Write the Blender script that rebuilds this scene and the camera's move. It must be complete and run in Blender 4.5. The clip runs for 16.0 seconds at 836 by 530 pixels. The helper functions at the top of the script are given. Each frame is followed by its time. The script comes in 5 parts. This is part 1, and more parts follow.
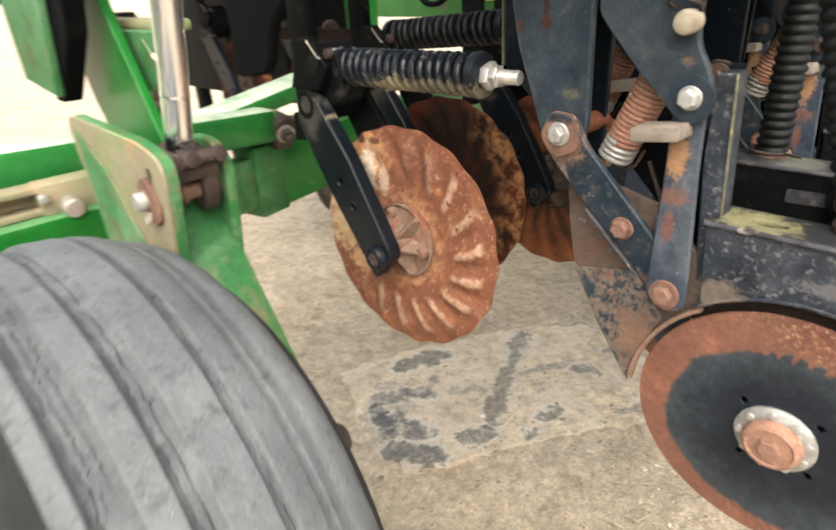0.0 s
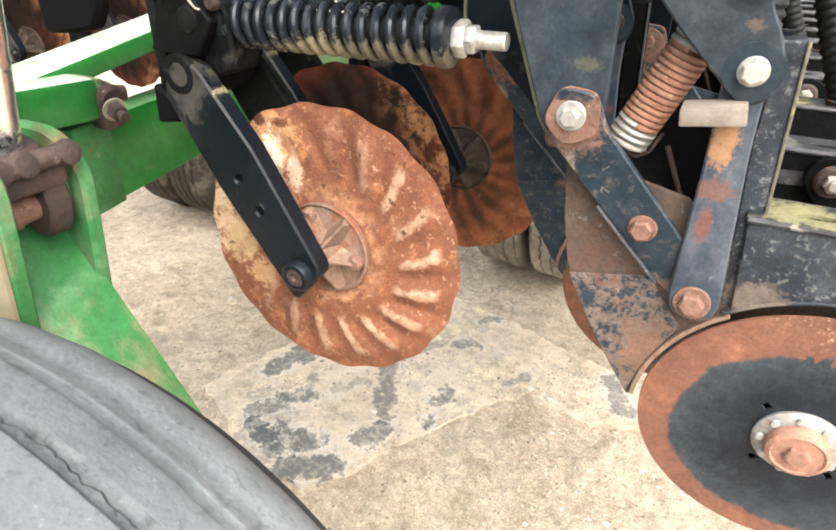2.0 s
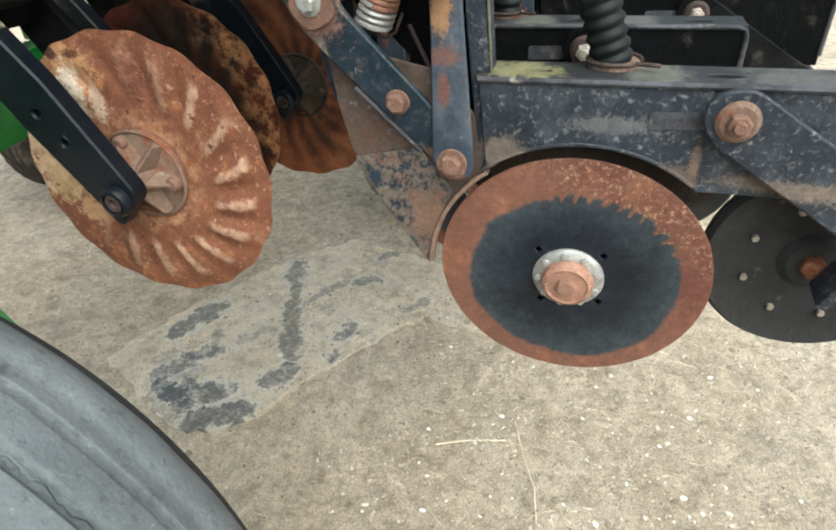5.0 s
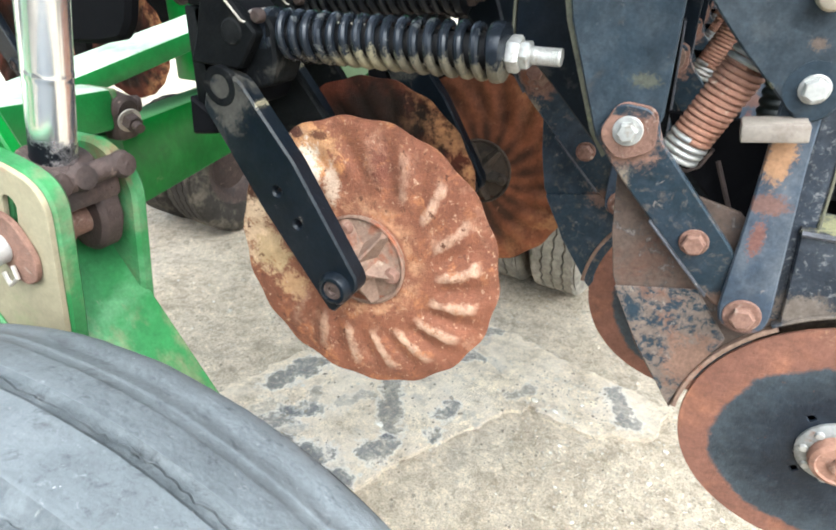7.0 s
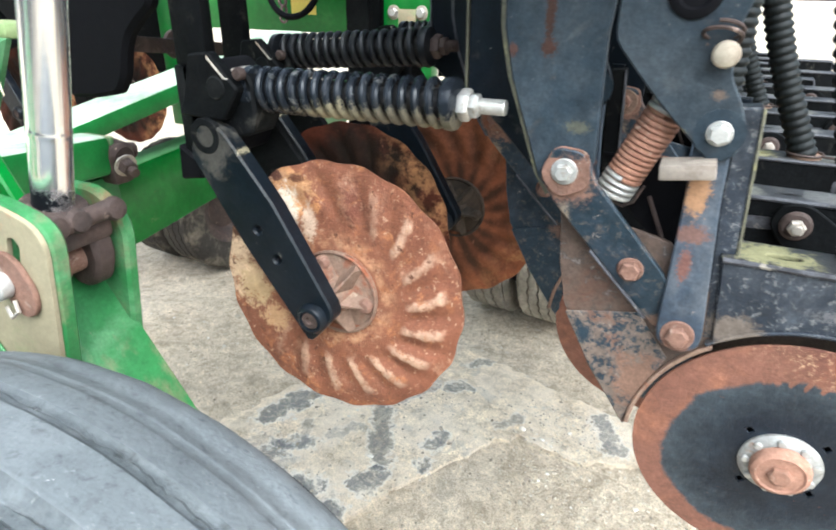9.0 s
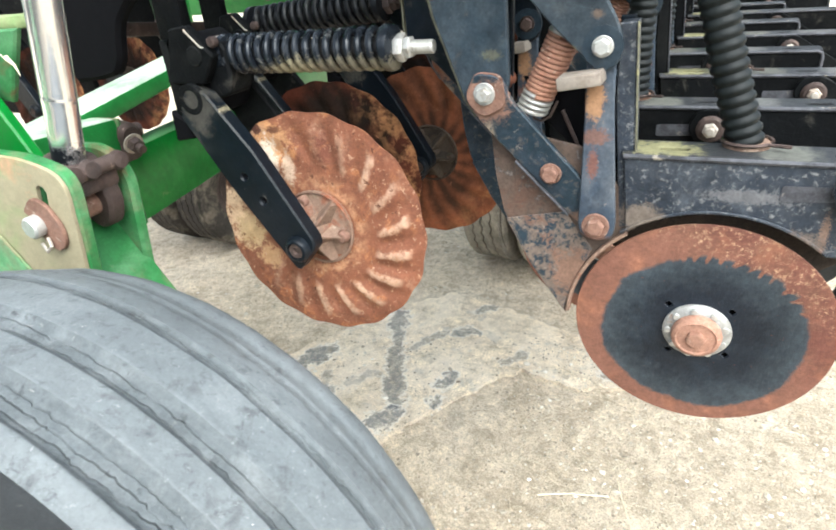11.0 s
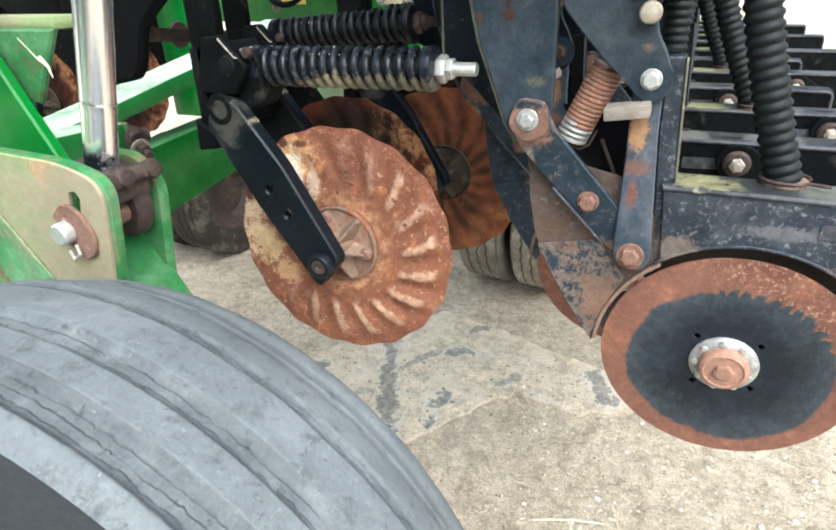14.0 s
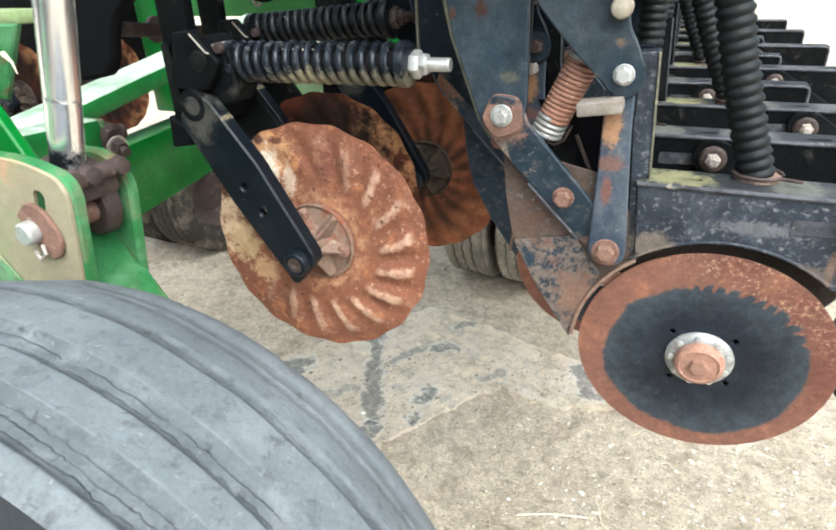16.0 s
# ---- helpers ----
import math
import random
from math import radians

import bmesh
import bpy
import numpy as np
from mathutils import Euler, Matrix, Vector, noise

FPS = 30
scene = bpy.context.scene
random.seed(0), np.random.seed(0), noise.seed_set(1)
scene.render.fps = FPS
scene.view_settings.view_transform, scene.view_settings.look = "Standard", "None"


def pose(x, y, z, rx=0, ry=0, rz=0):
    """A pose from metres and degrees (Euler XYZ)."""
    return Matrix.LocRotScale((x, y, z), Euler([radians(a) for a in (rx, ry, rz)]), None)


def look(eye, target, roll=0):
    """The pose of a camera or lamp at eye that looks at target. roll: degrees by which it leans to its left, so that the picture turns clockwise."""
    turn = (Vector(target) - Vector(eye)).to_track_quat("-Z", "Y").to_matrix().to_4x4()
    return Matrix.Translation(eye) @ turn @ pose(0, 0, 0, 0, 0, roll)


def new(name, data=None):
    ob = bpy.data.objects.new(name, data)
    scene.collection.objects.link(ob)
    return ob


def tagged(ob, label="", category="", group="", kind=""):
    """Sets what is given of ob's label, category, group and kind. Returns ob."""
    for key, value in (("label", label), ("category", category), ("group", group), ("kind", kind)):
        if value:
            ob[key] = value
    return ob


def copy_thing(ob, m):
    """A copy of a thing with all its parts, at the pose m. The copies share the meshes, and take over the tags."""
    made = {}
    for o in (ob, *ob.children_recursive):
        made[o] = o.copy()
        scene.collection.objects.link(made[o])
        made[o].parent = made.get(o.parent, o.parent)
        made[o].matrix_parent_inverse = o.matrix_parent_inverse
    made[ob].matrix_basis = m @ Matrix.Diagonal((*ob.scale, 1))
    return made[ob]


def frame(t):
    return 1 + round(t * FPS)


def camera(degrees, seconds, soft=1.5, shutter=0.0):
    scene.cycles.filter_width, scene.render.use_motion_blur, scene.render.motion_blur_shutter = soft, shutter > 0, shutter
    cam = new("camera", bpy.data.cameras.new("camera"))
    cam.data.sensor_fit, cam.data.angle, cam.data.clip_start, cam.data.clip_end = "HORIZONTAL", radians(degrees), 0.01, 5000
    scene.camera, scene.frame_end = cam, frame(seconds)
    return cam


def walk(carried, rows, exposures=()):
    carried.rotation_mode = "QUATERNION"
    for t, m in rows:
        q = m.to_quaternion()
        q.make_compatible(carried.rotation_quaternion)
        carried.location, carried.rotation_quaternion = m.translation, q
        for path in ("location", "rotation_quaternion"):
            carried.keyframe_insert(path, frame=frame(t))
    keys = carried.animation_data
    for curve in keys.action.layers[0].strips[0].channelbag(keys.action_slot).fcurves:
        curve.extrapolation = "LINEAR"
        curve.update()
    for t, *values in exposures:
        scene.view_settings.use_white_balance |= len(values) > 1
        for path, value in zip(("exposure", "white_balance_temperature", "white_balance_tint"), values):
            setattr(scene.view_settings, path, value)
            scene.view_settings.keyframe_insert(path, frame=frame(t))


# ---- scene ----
import functools

cam = camera(71.2, 16.0, soft=1.9, shutter=0.5)
PATH = [
    (0, (0.082, 0.023, 1.546), (-1.201, 1.282, 0.669), -2.9),
    (0.5, (-0.135, 0.055, 1.539), (-1.102, 1.537, 0.608), 0.5),
    (1, (-0.175, 0.072, 1.532), (-0.992, 1.613, 0.552), -0.1),
    (1.5, (-0.176, 0.079, 1.521), (-0.988, 1.612, 0.526), 0.1),
    (2, (-0.202, 0.086, 1.518), (-0.971, 1.643, 0.527), 1.0),
    (2.5, (-0.25, 0.08, 1.511), (-0.891, 1.696, 0.523), 1.1),
    (3, (-0.203, 0.071, 1.497), (-0.715, 1.712, 0.475), 0.6),
    (3.5, (-0.106, 0.072, 1.469), (-0.498, 1.679, 0.344), -1.1),
    (3.7, (-0.042, 0.064, 1.456), (-0.491, 1.646, 0.318), -2.7),
    (5.8, (0.012, 0.04, 1.503), (-0.667, 1.617, 0.476), -2.5),
    (6, (-0.079, 0.036, 1.519), (-0.842, 1.6, 0.534), -1.4),
    (6.5, (-0.254, 0.059, 1.514), (-1.023, 1.622, 0.532), 1.7),
    (7, (-0.273, 0.053, 1.517), (-1.004, 1.651, 0.563), 1.9),
    (7.5, (-0.271, 0.025, 1.531), (-0.977, 1.663, 0.626), 3.2),
    (8, (-0.264, 0.008, 1.537), (-0.979, 1.654, 0.655), 3.4),
    (8.5, (-0.242, 0.012, 1.538), (-0.956, 1.66, 0.658), 2.4),
    (9, (-0.206, 0.013, 1.545), (-0.958, 1.66, 0.697), 0.9),
    (9.5, (-0.085, 0.001, 1.548), (-0.908, 1.591, 0.655), -4.5),
    (10, (0.013, -0.036, 1.517), (-1.012, 1.4, 0.576), -10.9),
    (10.2, (0.012, -0.055, 1.534), (-0.944, 1.458, 0.64), -10.0),
    (12.3, (-0.162, -0.111, 1.523), (-0.87, 1.504, 0.579), -1.9),
    (12.5, (-0.156, -0.107, 1.523), (-0.848, 1.521, 0.589), -1.1),
    (13, (-0.144, -0.115, 1.537), (-0.868, 1.517, 0.635), -2.0),
    (13.5, (-0.137, -0.124, 1.541), (-0.88, 1.511, 0.66), -1.5),
    (14, (-0.131, -0.12, 1.539), (-0.879, 1.51, 0.655), -1.8),
    (14.5, (-0.126, -0.121, 1.541), (-0.874, 1.513, 0.665), -1.8),
    (15, (-0.121, -0.118, 1.54), (-0.87, 1.511, 0.654), -2.4),
    (15.5, (-0.119, -0.113, 1.541), (-0.882, 1.511, 0.656), -2.7),
    (16, (-0.114, -0.105, 1.538), (-0.827, 1.533, 0.639), -1.7),
]
# the clip's camera brightens, darkens and tints its picture on the way
EXPOSURES = [
    (0, 1.35, 7100, 10), (0.5, 1.80, 7050, 11), (1.5, 1.92, 7000, 11), (2.5, 1.98, 6650, 11), (3, 1.75, 6500, 11), (3.5, 1.10, 6400, 8), (6, 1.05, 6140, 1), (6.5, 1.85, 5940, 4),
    (8, 1.85, 5890, 4), (9, 1.75, 5890, 4), (10, 1.75, 6090, 4), (12.5, 1.62, 6140, 4), (14, 1.55, 6040, 4), (16, 1.55, 6040, 4),
]
walk(cam, [(t, look(eye, target, roll)) for t, eye, target, roll in PATH], EXPOSURES)

# ---------------------------------------------------------------- light
world = bpy.data.worlds.new("world")
scene.world = world
world.use_nodes = True
wn = world.node_tree.nodes
sky = wn.new("ShaderNodeTexSky")
sky.sky_type, sky.sun_disc = "NISHITA", False
sky.sun_elevation, sky.sun_rotation = radians(53.0), radians(138.0)
sky.air_density, sky.dust_density, sky.ozone_density = 1.0, 4.0, 1.0
wn["Background"].inputs["Strength"].default_value = 0.13
grey = wn.new("ShaderNodeHueSaturation")  # thin cloud greys the blue
grey.inputs["Saturation"].default_value = 0.45
world.node_tree.links.new(sky.outputs[0], grey.inputs["Color"])
world.node_tree.links.new(grey.outputs[0], wn["Background"].inputs["Color"])
sun = new("sun", bpy.data.lights.new("sun", "SUN"))
sun.data.energy, sun.data.angle, sun.data.color = 1.7, radians(70), (1.0, 0.985, 0.96)
sun.matrix_world = look((2.4, -2.67, 4.77), (0, 0, 0))


# ---------------------------------------------------------------- materials
def layered(name, base, layers=(), rough=0.5, metal=0.0, bump=0.2, bump_scale=60.0, big=3.0, vary=0.25, coat=0.0, radial=None, spots=(), over=(), spec=0.28, skylit_dust=None):
    """Paint or bare stuff with patches. layers: (colour, scale, threshold, softness, roughness, metal)."""
    m = bpy.data.materials.new(name)
    m.use_nodes = True
    t = m.node_tree
    n, lk = t.nodes, t.links.new
    shader = n["Principled BSDF"]
    co, info, add, mul = n.new("ShaderNodeTexCoord"), n.new("ShaderNodeObjectInfo"), n.new("ShaderNodeVectorMath"), n.new("ShaderNodeMath")
    mul.operation, mul.inputs[1].default_value = "MULTIPLY", 7.3
    lk(info.outputs["Random"], mul.inputs[0])
    lk(co.outputs["Object"], add.inputs[0])
    lk(mul.outputs[0], add.inputs[1])
    where = add.outputs[0]

    def noise_at(scale, detail=6.0, roughness=0.62, distort=0.0):
        x = n.new("ShaderNodeTexNoise")
        x.inputs["Scale"].default_value, x.inputs["Detail"].default_value = scale, detail
        x.inputs["Roughness"].default_value, x.inputs["Distortion"].default_value = roughness, distort
        lk(where, x.inputs["Vector"])
        return x.outputs["Fac"]

    def ramp(fac, lo, hi, a=0.0, b=1.0):
        r = n.new("ShaderNodeMapRange")
        r.inputs["From Min"].default_value, r.inputs["From Max"].default_value = lo, hi
        r.inputs["To Min"].default_value, r.inputs["To Max"].default_value = a, b
        lk(fac, r.inputs["Value"])
        return r.outputs["Result"]

    def mix(fac, a, b, kind="RGBA", blend="MIX"):
        x = n.new("ShaderNodeMix")
        x.data_type = kind
        if kind == "RGBA":
            x.blend_type = blend
        k = 2 if kind == "FLOAT" else 6
        for socket, v in ((x.inputs[0], fac), (x.inputs[k], a), (x.inputs[k + 1], b)):
            if isinstance(v, bpy.types.NodeSocket):
                lk(v, socket)
            elif isinstance(v, tuple):
                socket.default_value = (*v, 1.0)
            else:
                socket.default_value = v
        return x.outputs[0 if kind == "FLOAT" else 2]

    shade = ramp(noise_at(big, 5.0), 0.3, 0.7, 1.0 - vary, 1.0 + vary)
    grain = ramp(noise_at(big * 14, 4.0), 0.3, 0.7, 1.0 - vary * 0.6, 1.0 + vary * 0.6)
    fleck = ramp(noise_at(230.0, 3.0, 0.75), 0.3, 0.7, 1.0 - vary * 0.55, 1.0 + vary * 0.55)
    pair, both = n.new("ShaderNodeMath"), n.new("ShaderNodeMath")
    pair.operation = both.operation = "MULTIPLY"
    lk(shade, pair.inputs[0])
    lk(grain, pair.inputs[1])
    lk(pair.outputs[0], both.inputs[0])
    lk(fleck, both.inputs[1])
    grey = n.new("ShaderNodeCombineColor")
    for k in range(3):
        lk(both.outputs[0], grey.inputs[k])
    colour, ro, me = base, rough, metal
    if radial:
        colour, ro = radial(n, lk, co, noise_at, ramp, mix, base, rough)
    for c, scale, thr, soft, r2, m2 in layers:
        mask = ramp(noise_at(scale, 8.0, 0.68, 0.4), thr, thr + soft)
        colour = mix(mask, colour, c)
        ro = mix(mask, ro, r2, "FLOAT")
        me = mix(mask, me, m2, "FLOAT")
    for at, size, c, r2 in spots:
        off, div, far = n.new("ShaderNodeVectorMath"), n.new("ShaderNodeVectorMath"), n.new("ShaderNodeVectorMath")
        off.operation, div.operation, far.operation = "SUBTRACT", "DIVIDE", "LENGTH"
        off.inputs[1].default_value, div.inputs[1].default_value = at, size
        lk(co.outputs["Object"], off.inputs[0])
        lk(off.outputs[0], div.inputs[0])
        lk(div.outputs[0], far.inputs[0])
        ragged = n.new("ShaderNodeMath")
        ragged.operation = "MULTIPLY_ADD"
        lk(noise_at(2.6 / min(size), 8.0, 0.8), ragged.inputs[0])
        ragged.inputs[1].default_value = 2.8
        lk(far.outputs["Value"], ragged.inputs[2])
        mask = ramp(ragged.outputs[0], 2.35, 2.0)
        colour = mix(mask, colour, c)
        ro = mix(mask, ro, r2, "FLOAT")
    for c, scale, thr, soft in over:
        colour = mix(ramp(noise_at(scale, 8.0, 0.72, 0.3), thr, thr + soft), colour, c)
    shader.inputs["Specular IOR Level"].default_value = spec
    if skylit_dust:
        # sky glare and settled dust, painted as one pale colour on faces that look up
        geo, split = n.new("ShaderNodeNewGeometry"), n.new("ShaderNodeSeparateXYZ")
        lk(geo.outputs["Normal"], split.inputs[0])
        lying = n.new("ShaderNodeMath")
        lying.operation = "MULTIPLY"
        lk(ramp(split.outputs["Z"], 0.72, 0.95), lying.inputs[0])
        lk(ramp(noise_at(9.0, 6.0, 0.7), 0.3, 0.55, 0.35, skylit_dust[1]), lying.inputs[1])
        colour = mix(lying.outputs[0], colour, skylit_dust[0])
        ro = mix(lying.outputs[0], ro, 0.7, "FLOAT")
    colour = mix(1.0, colour, grey.outputs[0], "RGBA", "MULTIPLY")
    lk(colour, shader.inputs["Base Color"])
    for v, socket in ((ro, shader.inputs["Roughness"]), (me, shader.inputs["Metallic"])):
        if isinstance(v, bpy.types.NodeSocket):
            lk(v, socket)
        else:
            socket.default_value = v
    shader.inputs["Coat Weight"].default_value = coat
    shader.inputs["Coat Roughness"].default_value = 0.25
    if bump:
        b = n.new("ShaderNodeBump")
        b.inputs["Strength"].default_value, b.inputs["Distance"].default_value = bump, 0.004
        lk(noise_at(bump_scale, 7.0), b.inputs["Height"])
        lk(b.outputs[0], shader.inputs["Normal"])
    return m


RUST, RUST_DARK, RUST_PALE = (0.2, 0.07, 0.036), (0.1, 0.035, 0.018), (0.5, 0.26, 0.12)
DUST, DUST_GREY = (0.3, 0.24, 0.18), (0.2, 0.18, 0.16)
M_RUST = layered("rusty_iron", RUST, [(RUST_DARK, 14, 0.55, 0.12, 0.8, 0), ((0.4, 0.2, 0.11), 30, 0.58, 0.1, 0.8, 0)], 0.75, 0, 0.5, 250, 9.0, 0.25)
M_RUST_PALE = layered("pale_rusty_iron", (0.2, 0.112, 0.082), [((0.12, 0.06, 0.042), 22, 0.5, 0.15, 0.8, 0), ((0.33, 0.25, 0.2), 55, 0.57, 0.1, 0.8, 0)], 0.7, 0.1, 0.6, 250, 9.0, 0.28)
M_HUB = layered("dirty_hub_casting", (0.2, 0.13, 0.095), [(RUST, 16, 0.52, 0.12, 0.8, 0), (DUST, 30, 0.58, 0.1, 0.85, 0)], 0.7, 0.1, 0.5, 200, 9.0, 0.3)
# Darker hub copy: grease, and the rear coulters' shade in the colour
M_HUB_DARK = layered("greasy_hub_casting", (0.05, 0.036, 0.026), [((0.02, 0.018, 0.014), 16, 0.52, 0.12, 0.8, 0), ((0.12, 0.075, 0.05), 30, 0.6, 0.1, 0.85, 0)], 0.7, 0, 0.5, 200, 9.0, 0.3)
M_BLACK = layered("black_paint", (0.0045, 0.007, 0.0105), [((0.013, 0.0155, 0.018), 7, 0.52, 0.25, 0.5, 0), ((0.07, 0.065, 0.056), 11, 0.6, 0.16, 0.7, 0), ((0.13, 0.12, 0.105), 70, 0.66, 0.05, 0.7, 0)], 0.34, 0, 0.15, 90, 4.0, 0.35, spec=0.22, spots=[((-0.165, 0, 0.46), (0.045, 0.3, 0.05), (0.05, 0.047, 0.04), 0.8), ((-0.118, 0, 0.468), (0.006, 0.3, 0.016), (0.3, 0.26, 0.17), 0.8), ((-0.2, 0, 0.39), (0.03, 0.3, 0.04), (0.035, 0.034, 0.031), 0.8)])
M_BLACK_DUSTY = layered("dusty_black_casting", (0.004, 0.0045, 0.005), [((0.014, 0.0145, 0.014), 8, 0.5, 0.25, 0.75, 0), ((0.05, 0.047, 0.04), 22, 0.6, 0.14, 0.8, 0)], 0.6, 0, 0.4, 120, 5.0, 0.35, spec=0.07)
CHIP = (0.018, 0.031, 0.043)
M_BLUE = layered("worn_blue_black_paint", (0.019, 0.029, 0.039), [((0.058, 0.07, 0.08), 5, 0.44, 0.3, 0.55, 0), ((0.095, 0.1, 0.1), 11, 0.56, 0.3, 0.6, 0), ((0.011, 0.015, 0.021), 13, 0.56, 0.16, 0.45, 0), ((0.05, 0.048, 0.045), 24, 0.58, 0.2, 0.7, 0), ((0.1, 0.1, 0.1), 90, 0.64, 0.08, 0.7, 0)], 0.45, 0, 0.22, 110, 4.0, 0.35, spec=0.25, spots=[
    ((-0.37, 0, 0.735), (0.007, 0.3, 0.045), (0.04, 0.02, 0.014), 0.8), ((-0.368, 0, 0.695), (0.011, 0.3, 0.012), (0.05, 0.024, 0.017), 0.8), ((-0.41, 0, 0.69), (0.007, 0.3, 0.009), (0.075, 0.038, 0.03), 0.8), ((-0.325, 0, 0.608), (0.018, 0.3, 0.009), (0.06, 0.062, 0.048), 0.7),
    ((-0.183, 0, 0.655), (0.009, 0.3, 0.007), (0.1, 0.075, 0.06), 0.7), ((-0.215, 0, 0.612), (0.008, 0.3, 0.006), (0.17, 0.16, 0.1), 0.7)])
M_BLUE_WORN = layered("chipped_blue_paint", CHIP, [((0.1, 0.085, 0.074), 75, 0.54, 0.12, 0.75, 0), ((0.045, 0.057, 0.075), 9, 0.48, 0.2, 0.5, 0), ((0.2, 0.17, 0.15), 60, 0.64, 0.06, 0.8, 0)], 0.42, 0, 0.3, 130, 5.0, 0.3, spots=[
    ((-0.325, 0, 0.545), (0.035, 0.3, 0.035), (0.2, 0.115, 0.085), 0.75), ((-0.2, 0, 0.36), (0.03, 0.3, 0.02), (0.15, 0.095, 0.07), 0.75), ((-0.33, 0, 0.49), (0.012, 0.3, 0.03), (0.2, 0.16, 0.12), 0.75)])
M_BOOT = layered("scoured_blue_plate", (0.09, 0.063, 0.049), [((0.1, 0.047, 0.03), 7, 0.56, 0.14, 0.8, 0), ((0.03, 0.04, 0.047), 55, 0.55, 0.14, 0.6, 0), ((0.2, 0.17, 0.145), 55, 0.6, 0.08, 0.85, 0)], 0.65, 0, 0.4, 140, 5.0, 0.3)
M_BOOT_CHIP = layered("chipped_blue_boot", (0.14, 0.107, 0.086), [((0.14, 0.065, 0.042), 9, 0.55, 0.12, 0.8, 0), (CHIP, 105, 0.475, 0.09, 0.5, 0), ((0.24, 0.2, 0.17), 75, 0.62, 0.06, 0.85, 0)], 0.62, 0, 0.4, 140, 5.0, 0.3, spots=[
    ((-0.285, 0, 0.325), (0.012, 0.3, 0.014), CHIP, 0.5), ((-0.205, 0, 0.27), (0.04, 0.3, 0.05), (0.17, 0.1, 0.07), 0.7)])
M_LINK = layered("orange_worn_link", (0.045, 0.06, 0.082), [((0.1, 0.112, 0.128), 9, 0.5, 0.18, 0.6, 0), (CHIP, 14, 0.54, 0.14, 0.4, 0), ((0.2, 0.18, 0.17), 60, 0.64, 0.06, 0.7, 0)], 0.42, 0, 0.25, 120, 4.0, 0.3, spots=[
    ((-0.183, 0, 0.545), (0.016, 0.3, 0.034), (0.33, 0.185, 0.1), 0.7), ((-0.18, 0, 0.495), (0.024, 0.3, 0.014), (0.15, 0.085, 0.07), 0.75), ((-0.18, 0, 0.455), (0.009, 0.3, 0.024), (0.16, 0.075, 0.06), 0.75), ((-0.17, 0, 0.345), (0.026, 0.3, 0.014), (0.15, 0.085, 0.065), 0.75)])
M_BEAM = layered("scuffed_black_beam", (0.021, 0.0265, 0.036), [((0.072, 0.081, 0.094), 8, 0.5, 0.22, 0.6, 0), ((0.16, 0.16, 0.158), 130, 0.55, 0.12, 0.75, 0), ((0.1, 0.07, 0.055), 20, 0.64, 0.14, 0.8, 0)], 0.45, 0, 0.3, 130, 5.0, 0.35, spots=[((0.115, 0, 0.375), (0.007, 0.3, 0.035), (0.15, 0.1, 0.075), 0.8), ((-0.11, 0, 0.375), (0.04, 0.3, 0.028), (0.13, 0.105, 0.085), 0.8), ((0.22, 0, 0.362), (0.1, 0.3, 0.014), (0.14, 0.11, 0.09), 0.8), ((0.09, 0, 0.36), (0.03, 0.3, 0.02), (0.12, 0.095, 0.08), 0.8), ((0.02, 0, 0.42), (0.07, 0.3, 0.012), (0.1, 0.1, 0.105), 0.7)])
M_FLANGE = layered("dusty_yellowed_flange", (0.02, 0.021, 0.023), [((0.06, 0.059, 0.054), 12, 0.58, 0.1, 0.8, 0), ((0.012, 0.013, 0.014), 22, 0.6, 0.1, 0.5, 0)], 0.6, 0, 0.3, 120, 5.0, 0.3, spots=[((-0.09, 0.02, 0.47), (0.055, 0.05, 0.05), (0.2, 0.19, 0.1), 0.8), ((0.06, 0.02, 0.47), (0.04, 0.06, 0.05), (0.09, 0.09, 0.078), 0.8), ((0.2, 0.02, 0.47), (0.06, 0.06, 0.05), (0.085, 0.085, 0.083), 0.8)])
M_EDGE = layered("scraped_steel_edge", (0.075, 0.076, 0.085), [((0.03, 0.03, 0.035), 14, 0.5, 0.12, 0.6, 0), ((0.3, 0.27, 0.22), 30, 0.6, 0.1, 0.7, 0)], 0.5, 0.2, 0.2, 120, 5.0, 0.3)
M_YELLOW_EDGE = layered("yellowed_paint_edge", (0.12, 0.115, 0.08), [((0.02, 0.022, 0.025), 12, 0.57, 0.12, 0.6, 0), ((0.3, 0.28, 0.14), 22, 0.58, 0.1, 0.8, 0)], 0.6, 0, 0.3, 120, 5.0, 0.3)
M_ZINC = layered("zinc_plating", (0.46, 0.455, 0.43), [((0.29, 0.26, 0.22), 40, 0.52, 0.15, 0.6, 0.3)], 0.38, 0.5, 0.2, 200, 9.0, 0.15)
M_FLANGE_STEEL = layered("dull_plated_flange", (0.36, 0.36, 0.345), [((0.25, 0.24, 0.22), 30, 0.5, 0.15, 0.6, 0.2), ((0.3, 0.2, 0.15), 45, 0.62, 0.08, 0.8, 0)], 0.45, 0.4, 0.2, 200, 9.0, 0.2)
M_CHROME = layered("chrome_rod", (0.93, 0.93, 0.93), [((0.7, 0.67, 0.64), 9, 0.56, 0.25, 0.4, 0.9)], 0.2, 0.92, 0.02, 60, 5.0, 0.05, spots=[((0.0, -0.02, 0.105), (0.016, 0.06, 0.034), (0.03, 0.034, 0.042), 0.5), ((0.014, -0.02, 0.09), (0.026, 0.06, 0.018), (0.03, 0.034, 0.042), 0.5)])
M_STEEL = layered("bare_steel", (0.42, 0.38, 0.33), [((0.3, 0.22, 0.16), 16, 0.52, 0.15, 0.7, 0.2)], 0.5, 0.5, 0.25, 160, 9.0, 0.2)
